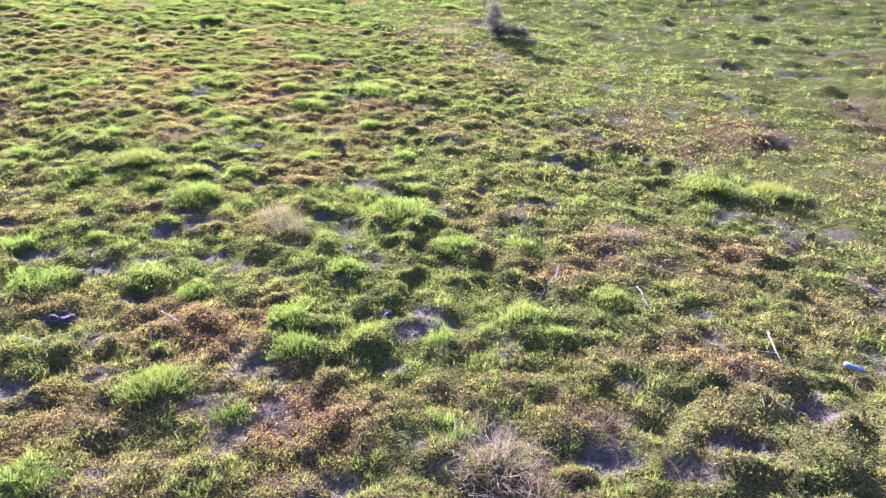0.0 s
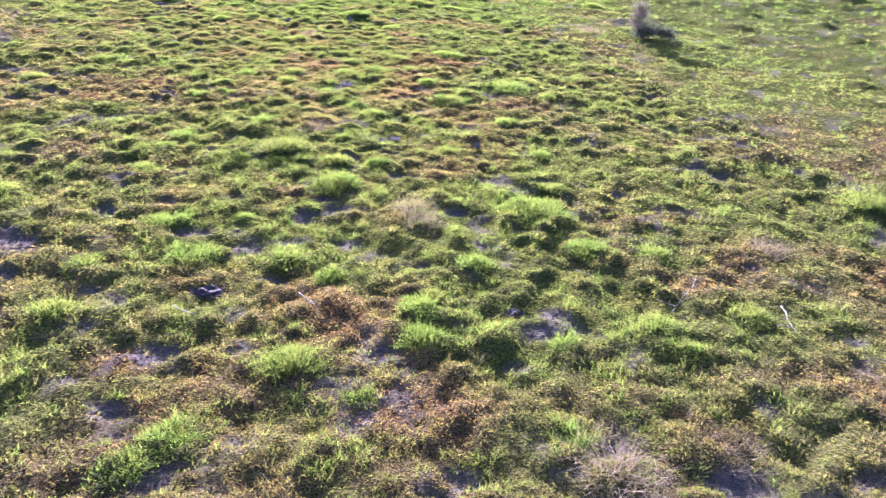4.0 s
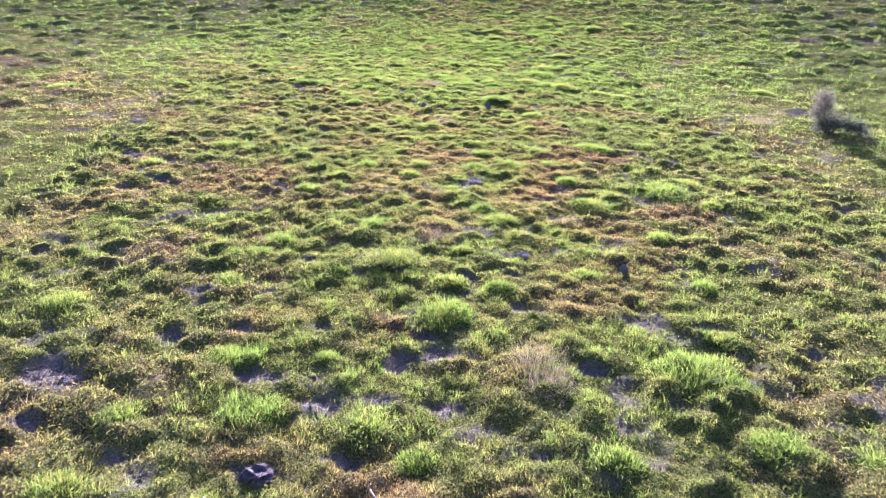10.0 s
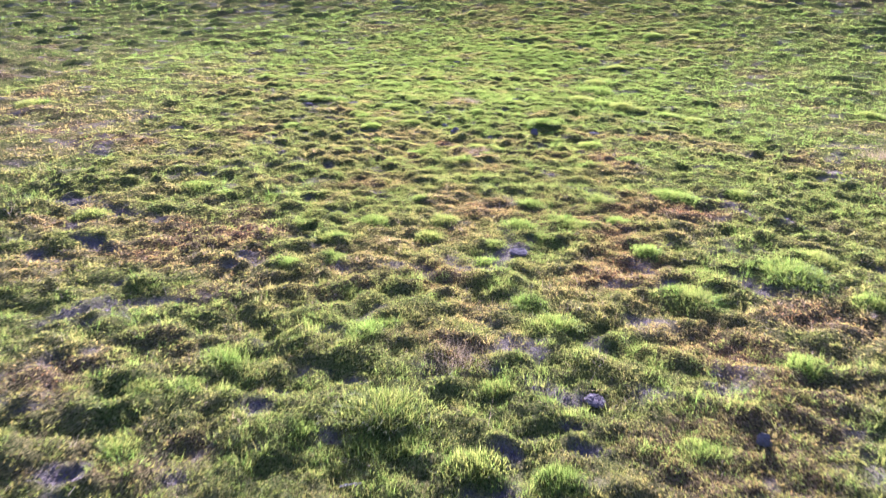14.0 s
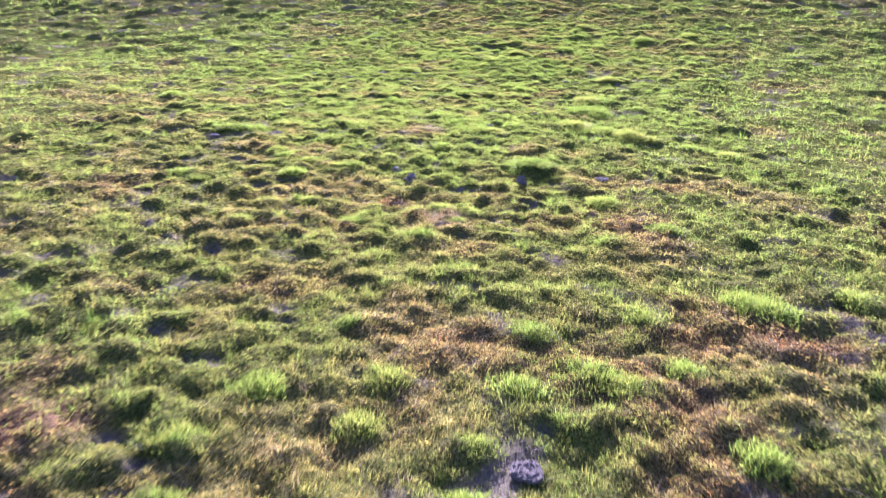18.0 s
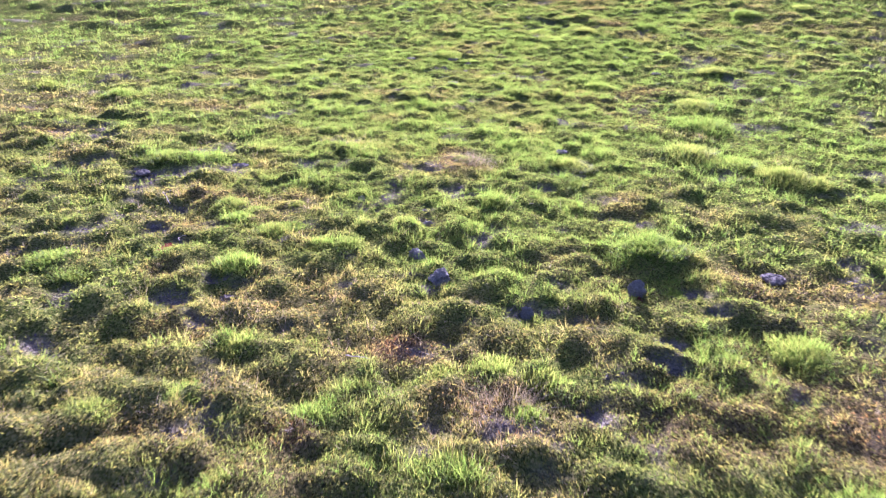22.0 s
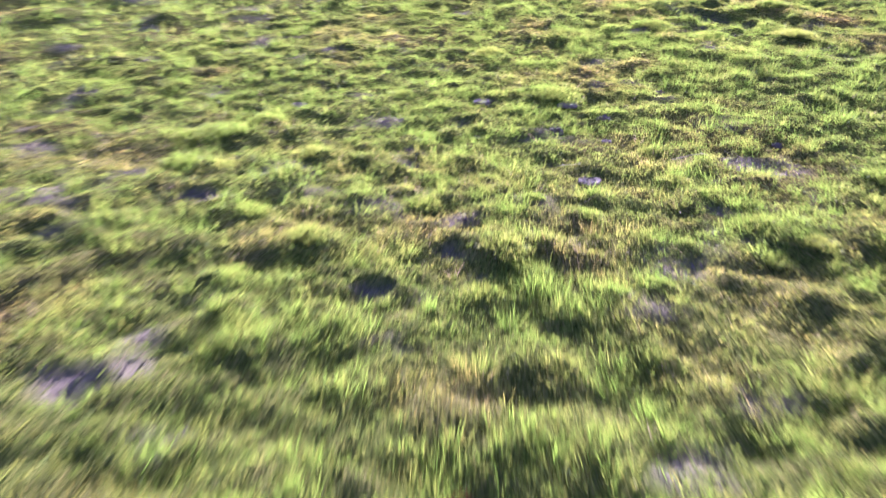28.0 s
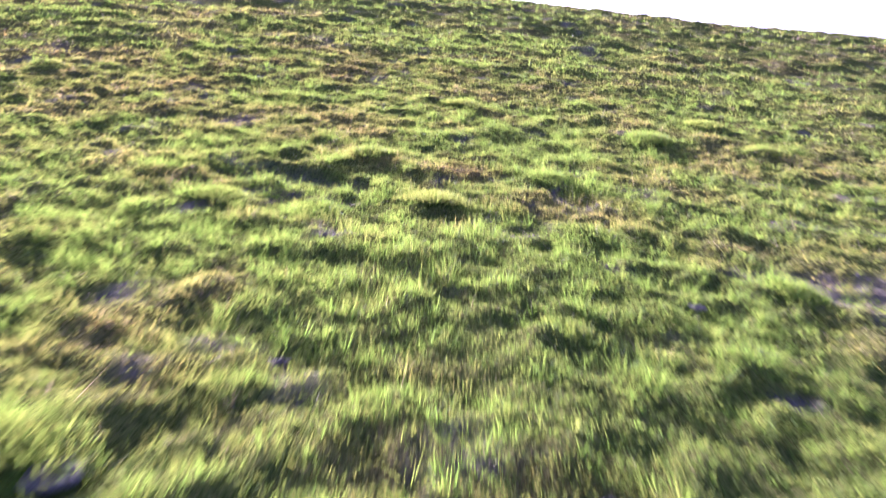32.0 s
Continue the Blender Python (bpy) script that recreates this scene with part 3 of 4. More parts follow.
def scatter(density, near, far):
    u0, v0, u1, v1 = near_box(far)
    n = int((u1 - u0) * (v1 - v0) * density)
    u, v = rng.uniform(u0, u1, n), rng.uniform(v0, v1, n)
    d = off_axis(u, v)
    keep = (d >= near) & (d < far)
    return u[keep], v[keep]


def blades(u, v, base, length, width, lean, turn, face):
    """One triangle a blade: a foot across `face` and a tip bent over by `lean` towards `turn`."""
    n = len(u)
    fx, fy = np.cos(face) * width / 2, np.sin(face) * width / 2
    p = np.empty((n, 3, 3))
    p[:, 0] = np.stack([u - fx, v - fy, base], -1)
    p[:, 1] = np.stack([u + fx, v + fy, base], -1)
    out = length * np.sin(lean)
    p[:, 2] = np.stack([u + out * np.cos(turn), v + out * np.sin(turn), base + length * np.cos(lean)], -1)
    return p.reshape(-1, 3)


def leaves(u, v, base, length, width, lean, turn, face):
    """One small three-cornered leaf each, tipped by `lean` from lying flat."""
    n = len(u)
    mid = np.stack([u, v, base + 0.3 * length], -1)
    along = np.stack([np.cos(turn) * np.cos(lean), np.sin(turn) * np.cos(lean), np.sin(lean)], -1)
    roll = face - np.pi / 2
    side = np.stack([-np.sin(turn) * np.cos(roll), np.cos(turn) * np.cos(roll), np.sin(roll)], -1)
    p = np.empty((n, 3, 3))
    p[:, 0] = mid - 0.5 * along * length[:, None]
    p[:, 1] = mid + 0.35 * along * length[:, None] + 0.5 * side * width[:, None]
    p[:, 2] = mid + 0.45 * along * length[:, None] - 0.5 * side * width[:, None]
    return p.reshape(-1, 3)


def tuft_field(zones, keep, length, width, spread_out, lean, kind, tip=0.1, even=0.4):
    """Grass in small tufts; zones give tufts a square metre, reach from the middle line, size and blades a tuft.
    The blades of a tuft share their length and dryness, stand in its middle and lean out at its rim."""
    pts, cols_ = [], []
    for density, near, far, size, count in zones:
        u, v = scatter(density, near, far)
        c, d, r, t, lush = (sample(k, u, v) for k in ("cover", "dry", "rust", "tuss", "lush"))
        t = t + 0.15 * lush
        tall = np.clip((fractal(u, v, 0.24, 311, 3) - 0.5) * 3.2 + 0.45, 0, 1)
        ok = rng.random(len(u)) < keep(c, d, r, t) * (even + (1.15 - even) * tall)
        u, v, c, d, r, t, tall = (x[ok] for x in (u, v, c, d, r, t, tall))
        n = len(u)
        long = np.repeat(length(n, d, t, r) * size ** 0.4 * (0.5 + 1.1 * tall ** 1.4 if even < 0.5 else 0.8 + 0.4 * tall), count)
        reach = np.repeat(spread_out * size ** 0.7 * rng.uniform(0.6, 1.5, n), count)
        lop = np.repeat(rng.normal(0, 0.16, (n, 2)), count, axis=0)
        dryness = np.repeat(kind(n, d, r, t), count)
        chance, u, v, d = np.repeat(rng.random(n), count), np.repeat(u, count), np.repeat(v, count), np.repeat(d, count)
        m = n * count
        q, a = np.sqrt(rng.random(m)), rng.uniform(0, 2 * np.pi, m)
        u, v = u + reach * q * np.cos(a), v + reach * q * np.sin(a)
        tilt = np.abs(lean * (0.25 + 1.1 * q) + rng.normal(0, 0.24, m))
        ox, oy = np.sin(tilt) * np.cos(a + rng.normal(0, 0.7, m)) + lop[:, 0], np.sin(tilt) * np.sin(a + rng.normal(0, 0.7, m)) + lop[:, 1]
        pts.append(blades(u, v, sample("height", u, v) - 0.006, long * (0.55 + 0.55 * rng.random(m)) * (1.08 - 0.35 * q), width(m) * size,
                          np.arctan2(np.hypot(ox, oy), np.cos(tilt)), np.arctan2(oy, ox), rng.uniform(0, np.pi, m)))
        col = np.stack([np.clip(dryness + rng.normal(0, 0.07, m), 0, 1), np.clip(0.55 * chance + 0.45 * rng.random(m), 0, 1), d], -1)
        col = np.repeat(col, 3, axis=0)
        col[2::3, 0] = np.clip(col[2::3, 0] + tip, 0, 1)
        cols_.append(col)
    pts, cols_ = np.concatenate(pts), np.concatenate(cols_)
    return laid(pts), np.arange(len(pts)).reshape(-1, 3), cols_


def grow(zones, keep, length, width, lean, kind, lift=lambda n: 0.0, shape=blades, gaps=0.35):
    """Single blades or leaves over the plan; zones give density, reach from the middle line and size."""
    pts, cols_ = [], []
    for density, near, far, size in zones:
        u, v = scatter(density, near, far)
        c, d, r, t, lush = (sample(k, u, v) for k in ("cover", "dry", "rust", "tuss", "lush"))
        t = t + 0.15 * lush
        clump = np.clip((fractal(u, v, 0.13 * size ** 0.6, 301, 2) - 0.5) * 2.4 + 0.5, 0, 1)
        ok = rng.random(len(u)) < keep(c, d, r, t) * (gaps + (1.15 - gaps) * clump)
        u, v, c, d, r, t, clump = (x[ok] for x in (u, v, c, d, r, t, clump))
        n = len(u)
        long = length(n, d, t, r) * size ** 0.5 * (0.6 + 0.8 * clump)
        pts.append(shape(u, v, sample("height", u, v) - 0.006 + lift(n) * clump, long, width(n) * size, lean(n), rng.uniform(0, 2 * np.pi, n), rng.uniform(0, np.pi, n)))
        dryness, chance, k = kind(n, d, r, t)
        cols_.append(np.repeat(np.stack([dryness, chance, k], -1), 3, axis=0))
    pts, cols_ = np.concatenate(pts), np.concatenate(cols_)
    return laid(pts), np.arange(len(pts)).reshape(-1, 3), cols_


data = tuft_field([(220, 0, 2.8, 0.95, 14), (98, 2.8, 7, 1.2, 12), (34, 7, 13, 1.8, 11), (10, 13, 26, 2.3, 10), (2.4, 26, 50, 5.0, 9)],
                  lambda c, d, r, t: (0.06 + 0.94 * c) * (1 - 0.45 * np.clip(d, 0, 1)) * (1 - 0.4 * r),
                  lambda n, d, t, r: (0.05 + 0.08 * rng.random(n) ** 1.8) * (1 + 1.7 * t - 0.25 * r) * (1 - 0.4 * d),
                  lambda n: rng.uniform(0.0035, 0.008, n), 0.042, 0.7,
                  lambda n, d, r, t: np.clip(0.04 + 0.2 * rng.random(n) ** 1.5 + 0.42 * d - 0.9 * t, 0, 1), 0.07)
tagged(new("grass", raw_mesh("grass", data[0], data[1], 3, GRASS, data[2])), "short green meadow grass in uneven tufts", "grass", kind="stuff")
data = tuft_field([(215, 0, 2.8, 0.95, 11), (80, 2.8, 7, 1.3, 11), (20, 7, 13, 2.1, 10), (6.5, 13, 26, 2.9, 9), (1.4, 26, 50, 6.0, 8)],
                  lambda c, d, r, t: (0.08 + 0.92 * c) * (0.8 + 0.2 * r),
                  lambda n, d, t, r: 0.03 + 0.026 * rng.random(n),
                  lambda n: rng.uniform(0.007, 0.013, n), 0.085, 0.9,
                  lambda n, d, r, t: np.clip(0.06 + 0.24 * rng.random(n) + 0.55 * r * rng.random(n) ** 0.6 + 0.44 * d * rng.random(n) ** 0.6 - 0.9 * t, 0, 1), 0.06, 0.85)
tagged(new("short_turf", raw_mesh("short_turf", data[0], data[1], 3, LEAF, data[2])), "short mossy green and rust-brown turf between the tufts", "turf", kind="stuff")
data = grow([(2400, 0, 2.8, 0.62), (700, 2.8, 7, 1.0), (110, 7, 13, 2.0)],
            lambda c, d, r, t: (0.1 + 0.9 * c) * (0.8 + 0.2 * r),
            lambda n, d, t, r: 0.028 + 0.028 * rng.random(n),
            lambda n: rng.uniform(0.011, 0.022, n),
            lambda n: rng.uniform(-0.2, 1.3, n),
            lambda n, d, r, t: (np.clip(0.26 * rng.random(n) + 0.5 * r * rng.random(n) ** 0.6 + 0.44 * d * rng.random(n) ** 0.6 - 0.9 * t, 0, 1), rng.random(n), r),
            lambda n: 0.025 * rng.random(n), leaves, 0.85)
tagged(new("low_leaves", raw_mesh("low_leaves", data[0], data[1], 3, LEAF, data[2])), "small low green and brown leaves hugging the ground", "ground cover", kind="stuff")
data = tuft_field([(75, 0, 3.2, 1.0, 8), (46, 3.2, 7, 1.2, 8), (22, 7, 13, 1.7, 8), (8, 13, 26, 2.7, 7), (2.4, 26, 50, 4.8, 7)],
                  lambda c, d, r, t: np.clip(0.06 + 1.3 * d, 0, 1.2) * (0.25 + 0.75 * c) * (1 - 2.2 * np.minimum(t, 0.4)),
                  lambda n, d, t, r: 0.05 + 0.07 * rng.random(n) ** 2,
                  lambda n: rng.uniform(0.003, 0.006, n), 0.05, 0.95,
                  lambda n, d, r, t: rng.random(n), 0.0)
tagged(new("dry_grass", raw_mesh("dry_grass", data[0], data[1], 3, STRAW, data[2])), "dry straw-coloured grass mixed into the turf", "dry grass", kind="stuff")


# bleached dead stalks lying over the turf
data = grow([(7, 0, 4, 1.0), (6, 4, 9, 1.2)], lambda c, d, r, t: 0.35 + 0.5 * d + 0.4 * (1 - c),
            lambda n, d, t, r: 0.09 + 0.24 * rng.random(n) ** 2, lambda n: rng.uniform(0.002, 0.004, n), lambda n: rng.uniform(0.7, 1.45, n),
            lambda n, d, r, t: (0.5 + 0.3 * rng.random(n), 0.6 + 0.4 * rng.random(n), d), lambda n: 0.03 + 0.02 * rng.random(n))
tagged(new("dead_stalks", raw_mesh("dead_stalks", data[0], data[1], 3, STRAW, data[2])), "thin bleached dead grass stalks lying over the turf", "dead stalks", kind="stuff")

# grey dead thatch lying on the bare places
data = grow([(1300, 0, 4, 1.0), (800, 4, 9, 1.2)], lambda c, d, r, t: np.clip(0.8 - c, 0, 1) * 0.8,
            lambda n, d, t, r: 0.05 + 0.09 * rng.random(n) ** 2, lambda n: rng.uniform(0.004, 0.008, n), lambda n: rng.uniform(1.0, 1.5, n),
            lambda n, d, r, t: (0.55 + 0.45 * rng.random(n), 0.5 * rng.random(n), d), lambda n: 0.012 * rng.random(n), gaps=0.25)
tagged(new("thatch", raw_mesh("thatch", data[0], data[1], 3, STRAW, data[2])), "grey dead grass thatch on bare spots", "thatch", kind="stuff")

# crumbled earth on the bare places
u, v = scatter(900, 0, 9)
c = sample("cover", u, v)
ok = rng.random(len(u)) < np.clip(0.75 - c, 0, 1) * 0.8
u, v = u[ok], v[ok]
n = len(u)
size = 0.007 + 0.022 * rng.random(n) ** 3
corner = np.array([(1, 0, -0.4), (-0.5, 0.87, -0.4), (-0.5, -0.87, -0.4), (0, 0, 0.8)])
turn = rng.uniform(0, 6.28, n)
x = corner[:, 0][None] * np.cos(turn)[:, None] - corner[:, 1][None] * np.sin(turn)[:, None]
y = corner[:, 0][None] * np.sin(turn)[:, None] + corner[:, 1][None] * np.cos(turn)[:, None]
p = np.stack([x, y, np.repeat(corner[:, 2][None], n, 0)], -1) * size[:, None, None] * rng.uniform(0.6, 1.4, (n, 4, 3))
p += np.stack([u, v, sample("height", u, v) + 0.2 * size], -1)[:, None]
f = (np.array([(0, 1, 3), (1, 2, 3), (2, 0, 3)])[None] + 4 * np.arange(n)[:, None, None]).reshape(-1, 3)
tagged(new("earth_crumbs", raw_mesh("earth_crumbs", laid(p.reshape(-1, 3)), f, 3, CLOD)), "loose grey-brown crumbs of earth on bare spots", "earth", kind="stuff")


# ---- things ----
def part(name, me, parent, label=""):
    """One mesh under a thing or under a part."""
    ob = new(name, me)
    ob.parent = parent
    return tagged(ob, label) if label else ob


def spot(u, v, sink=0.0, turn=0.0, size=(1, 1, 1)):
    """The pose of a thing that stands on the ground at (u, v)."""
    h = float(sample("height", np.array([u]), np.array([v]))[0])
    s = size if isinstance(size, tuple) else (size, size, size)
    return SLOPE @ pose(u, v, h - sink, 0, 0, turn) @ Matrix.Diagonal((*s, 1))


def tuft_mesh(seed, count, long, wide, lean, dry, material, dome=0.28):
    """A tuft of radius 1: blades that stand in the middle and lean out at the rim."""
    g = np.random.default_rng(seed)
    rad, ang = g.random(count) ** 0.62, g.uniform(0, 2 * np.pi, count)
    rad *= 0.8 + 0.25 * np.sin(2 * ang + seed) + 0.3 * np.sin(5 * ang + 2 * seed) * g.random(count)
    u, v = rad * np.cos(ang), rad * np.sin(ang)
    knots = g.random(count) < 0.6
    u, v = np.where(knots, np.round(u * 5 + 0.3) / 5 + g.normal(0, 0.045, count), u), np.where(knots, np.round(v * 5) / 5 + g.normal(0, 0.045, count), v)
    L = long * (0.45 + 0.75 * g.random(count)) * (1.1 - 0.6 * rad)
    p = blades(u, v, -0.06 - dome * rad ** 2, L, wide * (0.6 + 0.8 * g.random(count)), np.abs(g.normal(lean, 0.42, count)),
               np.where(g.random(count) < 0.4, ang, g.uniform(0, 2 * np.pi, count)), g.uniform(0, np.pi, count))
    c = np.stack([np.clip(dry + 0.22 * g.random(count), 0, 1), g.random(count), rad], -1)
    return raw_mesh("tuft", p, np.arange(3 * count).reshape(-1, 3), 3, material, np.repeat(c, 3, axis=0))


TUFTS = [tuft_mesh(100 + k, 1000, 0.42, 0.036, 0.5, 0.02 + 0.04 * (k % 3), GRASS, 0.12) for k in range(7)]
BROAD_TUFTS = [tuft_mesh(120 + k, 2400, 0.4, 0.019, 0.5, 0.02 + 0.04 * k, GRASS, 0.12) for k in range(3)]
for k, (u, v, r) in enumerate(TUSSOCKS):
    ob = new("grass_tussock", TUFTS[k % 7] if r < 0.29 else BROAD_TUFTS[k % 3])
    ob.matrix_world = spot(u, v, 0.0, 53 * k, (r * 1.2, r * 1.2, min(r, 0.42) * (0.6 + 0.07 * (k % 7))))
    tagged(ob, "bright green grass tussock standing above the turf" if r > 0.24 else "small green grass tuft in the meadow turf", "grass tussock", "tussocks of the meadow")


def lumpy(bm, seed, centre, size, sub=3, amp=0.35, freq=1.6, facets=0.0):
    """A rough stone or clod: a ball pushed in and out by noise, with some flat breaks."""
    made = bmesh.ops.create_icosphere(bm, subdivisions=sub, radius=1.0)["verts"]
    shift = Vector((seed * 3.7, seed * 1.9, seed * 5.3))
    g = random.Random(seed)
    cuts = [(Vector((g.uniform(-1, 1), g.uniform(-1, 1), g.uniform(-0.3, 1))).normalized(), g.uniform(0.55, 0.85)) for _ in range(6)] if facets else []
    for v in made:
        p = v.co.copy()
        p *= 1 + amp * noise.fractal(p * freq + shift, 1.0, 2.0, 4)
        for n, d in cuts:
            over = p.dot(n) - d
            if over > 0:
                p -= n * over * facets
        v.co = Vector(centre) + Vector((p.x * size[0], p.y * size[1], p.z * size[2]))


def done(name, bm, material, smooth=True):
    me = bpy.data.meshes.new(name)
    bm.to_mesh(me)
    bm.free()
    me.materials.append(material)
    if smooth:
        me.shade_smooth()
    return me


def tube(bm, points, radii, sides=6):
    """A bent, tapered round bar through the points, closed at both ends."""
    rings = []
    for k, (p, r) in enumerate(zip(points, radii)):
        p = Vector(p)
        way = (Vector(points[min(k + 1, len(points) - 1)]) - Vector(points[max(k - 1, 0)])).normalized()
        side = way.orthogonal().normalized()
        other = way.cross(side)
        rings.append([bm.verts.new(p + r * (math.cos(a) * side + math.sin(a) * other)) for a in (2 * math.pi * i / sides for i in range(sides))])
    for a, b in zip(rings, rings[1:]):
        near = min(range(sides), key=lambda s: (a[0].co - b[s].co).length)
        for i in range(sides):
            bm.faces.new((a[i], a[(i + 1) % sides], b[(i + 1 + near) % sides], b[(i + near) % sides]))
    bm.faces.new(rings[0][::-1])
    bm.faces.new(rings[-1])


def bent(a, b, seed, wander, steps=9):
    """Points of a crooked line from a to b."""
    g = random.Random(seed)
    a, b = Vector(a), Vector(b)
    out, off = [], Vector()
    for k in range(steps + 1):
        f = k / steps
        if 0 < k < steps:
            off += Vector([g.gauss(0, wander) for _ in range(3)])
        out.append(a.lerp(b, f) + off * math.sin(math.pi * f) ** 0.5)
    return out


# stones, dung pats and clods
def stone_mesh(seed, material):
    bm = bmesh.new()
    lumpy(bm, seed, (0, 0, 0.22), (1.0, 0.8, 0.85), 4, 0.5, 1.9, 0.85)
    if material is PALE_ROCK:
        for v in bm.verts:
            ledge = math.sin(11 * v.co.z + 1.5 * v.co.x + 2.5 * noise.noise(v.co * 2 + Vector((seed, 0, 0))))
            v.co.x, v.co.y = v.co.x * (1 + 0.09 * ledge), v.co.y * (1 + 0.09 * ledge)
            v.co += 0.06 * noise.noise_vector(v.co * 6)
    return done("stone", bm, material, False)


def dung_mesh(seed):
    """A dried pat: a low cake with a sunken middle, layered rings and a cracked, uneven rim."""
    bm = bmesh.new()
    g = random.Random(seed)
    sides, rings = 36, []
    profile = [(1.0, -0.1), (1.04, 0.12), (0.97, 0.26), (0.86, 0.32), (0.8, 0.27), (0.7, 0.34), (0.58, 0.38), (0.5, 0.3), (0.36, 0.35), (0.2, 0.28)]
    for rad, h in profile:
        ring = []
        for i in range(sides):
            a = 2 * math.pi * i / sides
            p = Vector((math.cos(a), math.sin(a), 0))
            w = 1 + 0.28 * noise.noise(p * 1.3 + Vector((seed, 0, 0))) + 0.08 * noise.noise(p * 5 + Vector((0, seed, rad * 3)))
            z = h + 0.1 * noise.noise(Vector((p.x * 2.5 * rad, p.y * 2.5 * rad, seed))) + 0.05 * g.uniform(-1, 1)
            ring.append(bm.verts.new((p.x * rad * w, p.y * rad * w, z)))
        rings.append(ring)
    for a, b in zip(rings, rings[1:]):
        for i in range(sides):
            bm.faces.new((a[i], a[(i + 1) % sides], b[(i + 1) % sides], b[i]))
    bm.faces.new(rings[-1])
    return done("dung_pat", bm, DUNG, False)


def clod_mesh(seed):
    bm = bmesh.new()
    lumpy(bm, seed, (0, 0, 0.2), (1.0, 0.9, 0.75), 3, 0.75, 2.4)
    return done("earth_clod", bm, CLOD, False)


STONES, PALES = [stone_mesh(k, ROCK) for k in (2, 5, 8)], [stone_mesh(k, PALE_ROCK) for k in (11, 13)]
PATS, CLODS = [dung_mesh(k) for k in range(4)], [clod_mesh(k + 20) for k in range(4)]
for k, (u, v, r, kind) in enumerate(LUMPS):
    if kind == "r":
        ob = tagged(new("stone", STONES[k % 3]), "upright dark grey stone half sunk in the grass", "stone", "stones in the grass")
        size = (r * 1.0, r * 0.9, r * 2.0)
    elif kind == "p":
        ob = tagged(new("stone", PALES[k % 2]), "pale weathered stone with a broken top in the grass", "stone", "stones in the grass")
        size = (r * 1.4, r * 1.25, r * 1.3)
    elif kind == "c":
        ob = tagged(new("earth_clod", CLODS[k % 4]), "dark crumbling clod of earth among grass", "clod", "clods of earth")
        size = (r, r, r * 0.7)
    else:
        ob = tagged(new("dung_pat", PATS[k % 4]), "dried grey-brown cow dung pat lying in the grass", "dung pat", "dung pats")
        size = (r * 0.9, r * 0.82, r * (0.42 if kind == "x" else 0.62))
    ob.matrix_world = spot(u, v, 0.01 if kind in "rpc" else -0.035, 67 * k, size)

# dead sticks
STICKS = [(3.56, 6.86, 3.44, 6.16, 0.015), (2.34, 7.78, 2.37, 7.16, 0.013), (-4.03, 5.93, -3.74, 5.84, 0.011), (1.44, 8.14, 1.10, 7.26, 0.008),
          (-2.90, 6.58, -2.61, 6.32, 0.012), (0.04, 8.0, 0.29, 7.83, 0.007), (-11.83, 21.0, -12.0, 21.18, 0.009), (-12.77, 21.82, -13.06, 22.01, 0.008),
          (-12.56, 30.9, -12.28, 31.14, 0.008), (-13.42, 30.2, -13.27, 30.38, 0.006), (-9.22, 20.05, -8.99, 20.02, 0.008), (-4.7, 9.93, -4.56, 10.03, 0.008)]
for k, (u0, v0, u1, v1, thick) in enumerate(STICKS):
    root = new("stick", None)
    u, v = (u0 + u1) / 2, (v0 + v1) / 2
    root.matrix_world = spot(u, v)
    ends = [float(sample("height", np.array([a]), np.array([b]))[0] - sample("height", np.array([u]), np.array([v]))[0]) for a, b in ((u0, v0), (u1, v1))]
    line = bent((u0 - u, v0 - v, ends[0] + 0.075), (u1 - u, v1 - v, ends[1] + 0.05), 40 + k, 0.014 * math.hypot(u1 - u0, v1 - v0))
    bm = bmesh.new()
    tube(bm, line, [0.62 * thick * (1 - 0.06 * i) * (1 + 0.15 * math.sin(3 * i + k)) for i in range(len(line))], 7)
    part("shaft", done("shaft", bm, WOOD), root)
    fork = line[-3]
    bm = bmesh.new()
    tube(bm, bent(fork, fork + (line[-1] - line[-4]).cross(Vector((0, 0, 1))) * 0.8 + Vector((0, 0, 0.015)), 70 + k, 0.006, 5), [0.4 * thick * (1 - 0.14 * i) for i in range(6)], 6)
    part("fork", done("fork", bm, WOOD), root)
    tagged(root, "bleached dead stick with a short fork on the turf" if thick > 0.009 else "thin pale dead stalk lying on the turf", "stick", "dead sticks")

# tall dry clumps and dead stalks
DRY_TUFTS = [tuft_mesh(300 + k, 650, 0.9, 0.01, 0.5, 0.3, STRAW, 0.1) for k in range(3)]
CLUMPS = [(-2.26, 9.1, 0.45, 0.32), (-2.0, 8.75, 0.35, 0.22), (0.5, 4.6, 0.55, 0.22), (0.85, 4.35, 0.4, 0.2), (-4.7, 12.1, 0.42, 0.22), (2.45, 9.3, 0.4, 0.2),
          (-12.45, 31.0, 0.2, 0.14), (-10.46, 25.2, 0.4, 0.18), (-0.3, 23.9, 0.6, 0.35), (-7.9, 20.1, 0.4, 0.16), (2.2, 4.7, 0.5, 0.16), (1.5, 5.2, 0.35, 0.14)]
for k, (u, v, r, h) in enumerate(CLUMPS):
    ob = tagged(new("dry_grass_clump", DRY_TUFTS[k % 3]), "pale dry grass clump with thin bleached stalks", "dry grass clump", "dry clumps of the meadow")
    ob.matrix_world = spot(u, v, 0.0, 41 * k, (r, r, h))

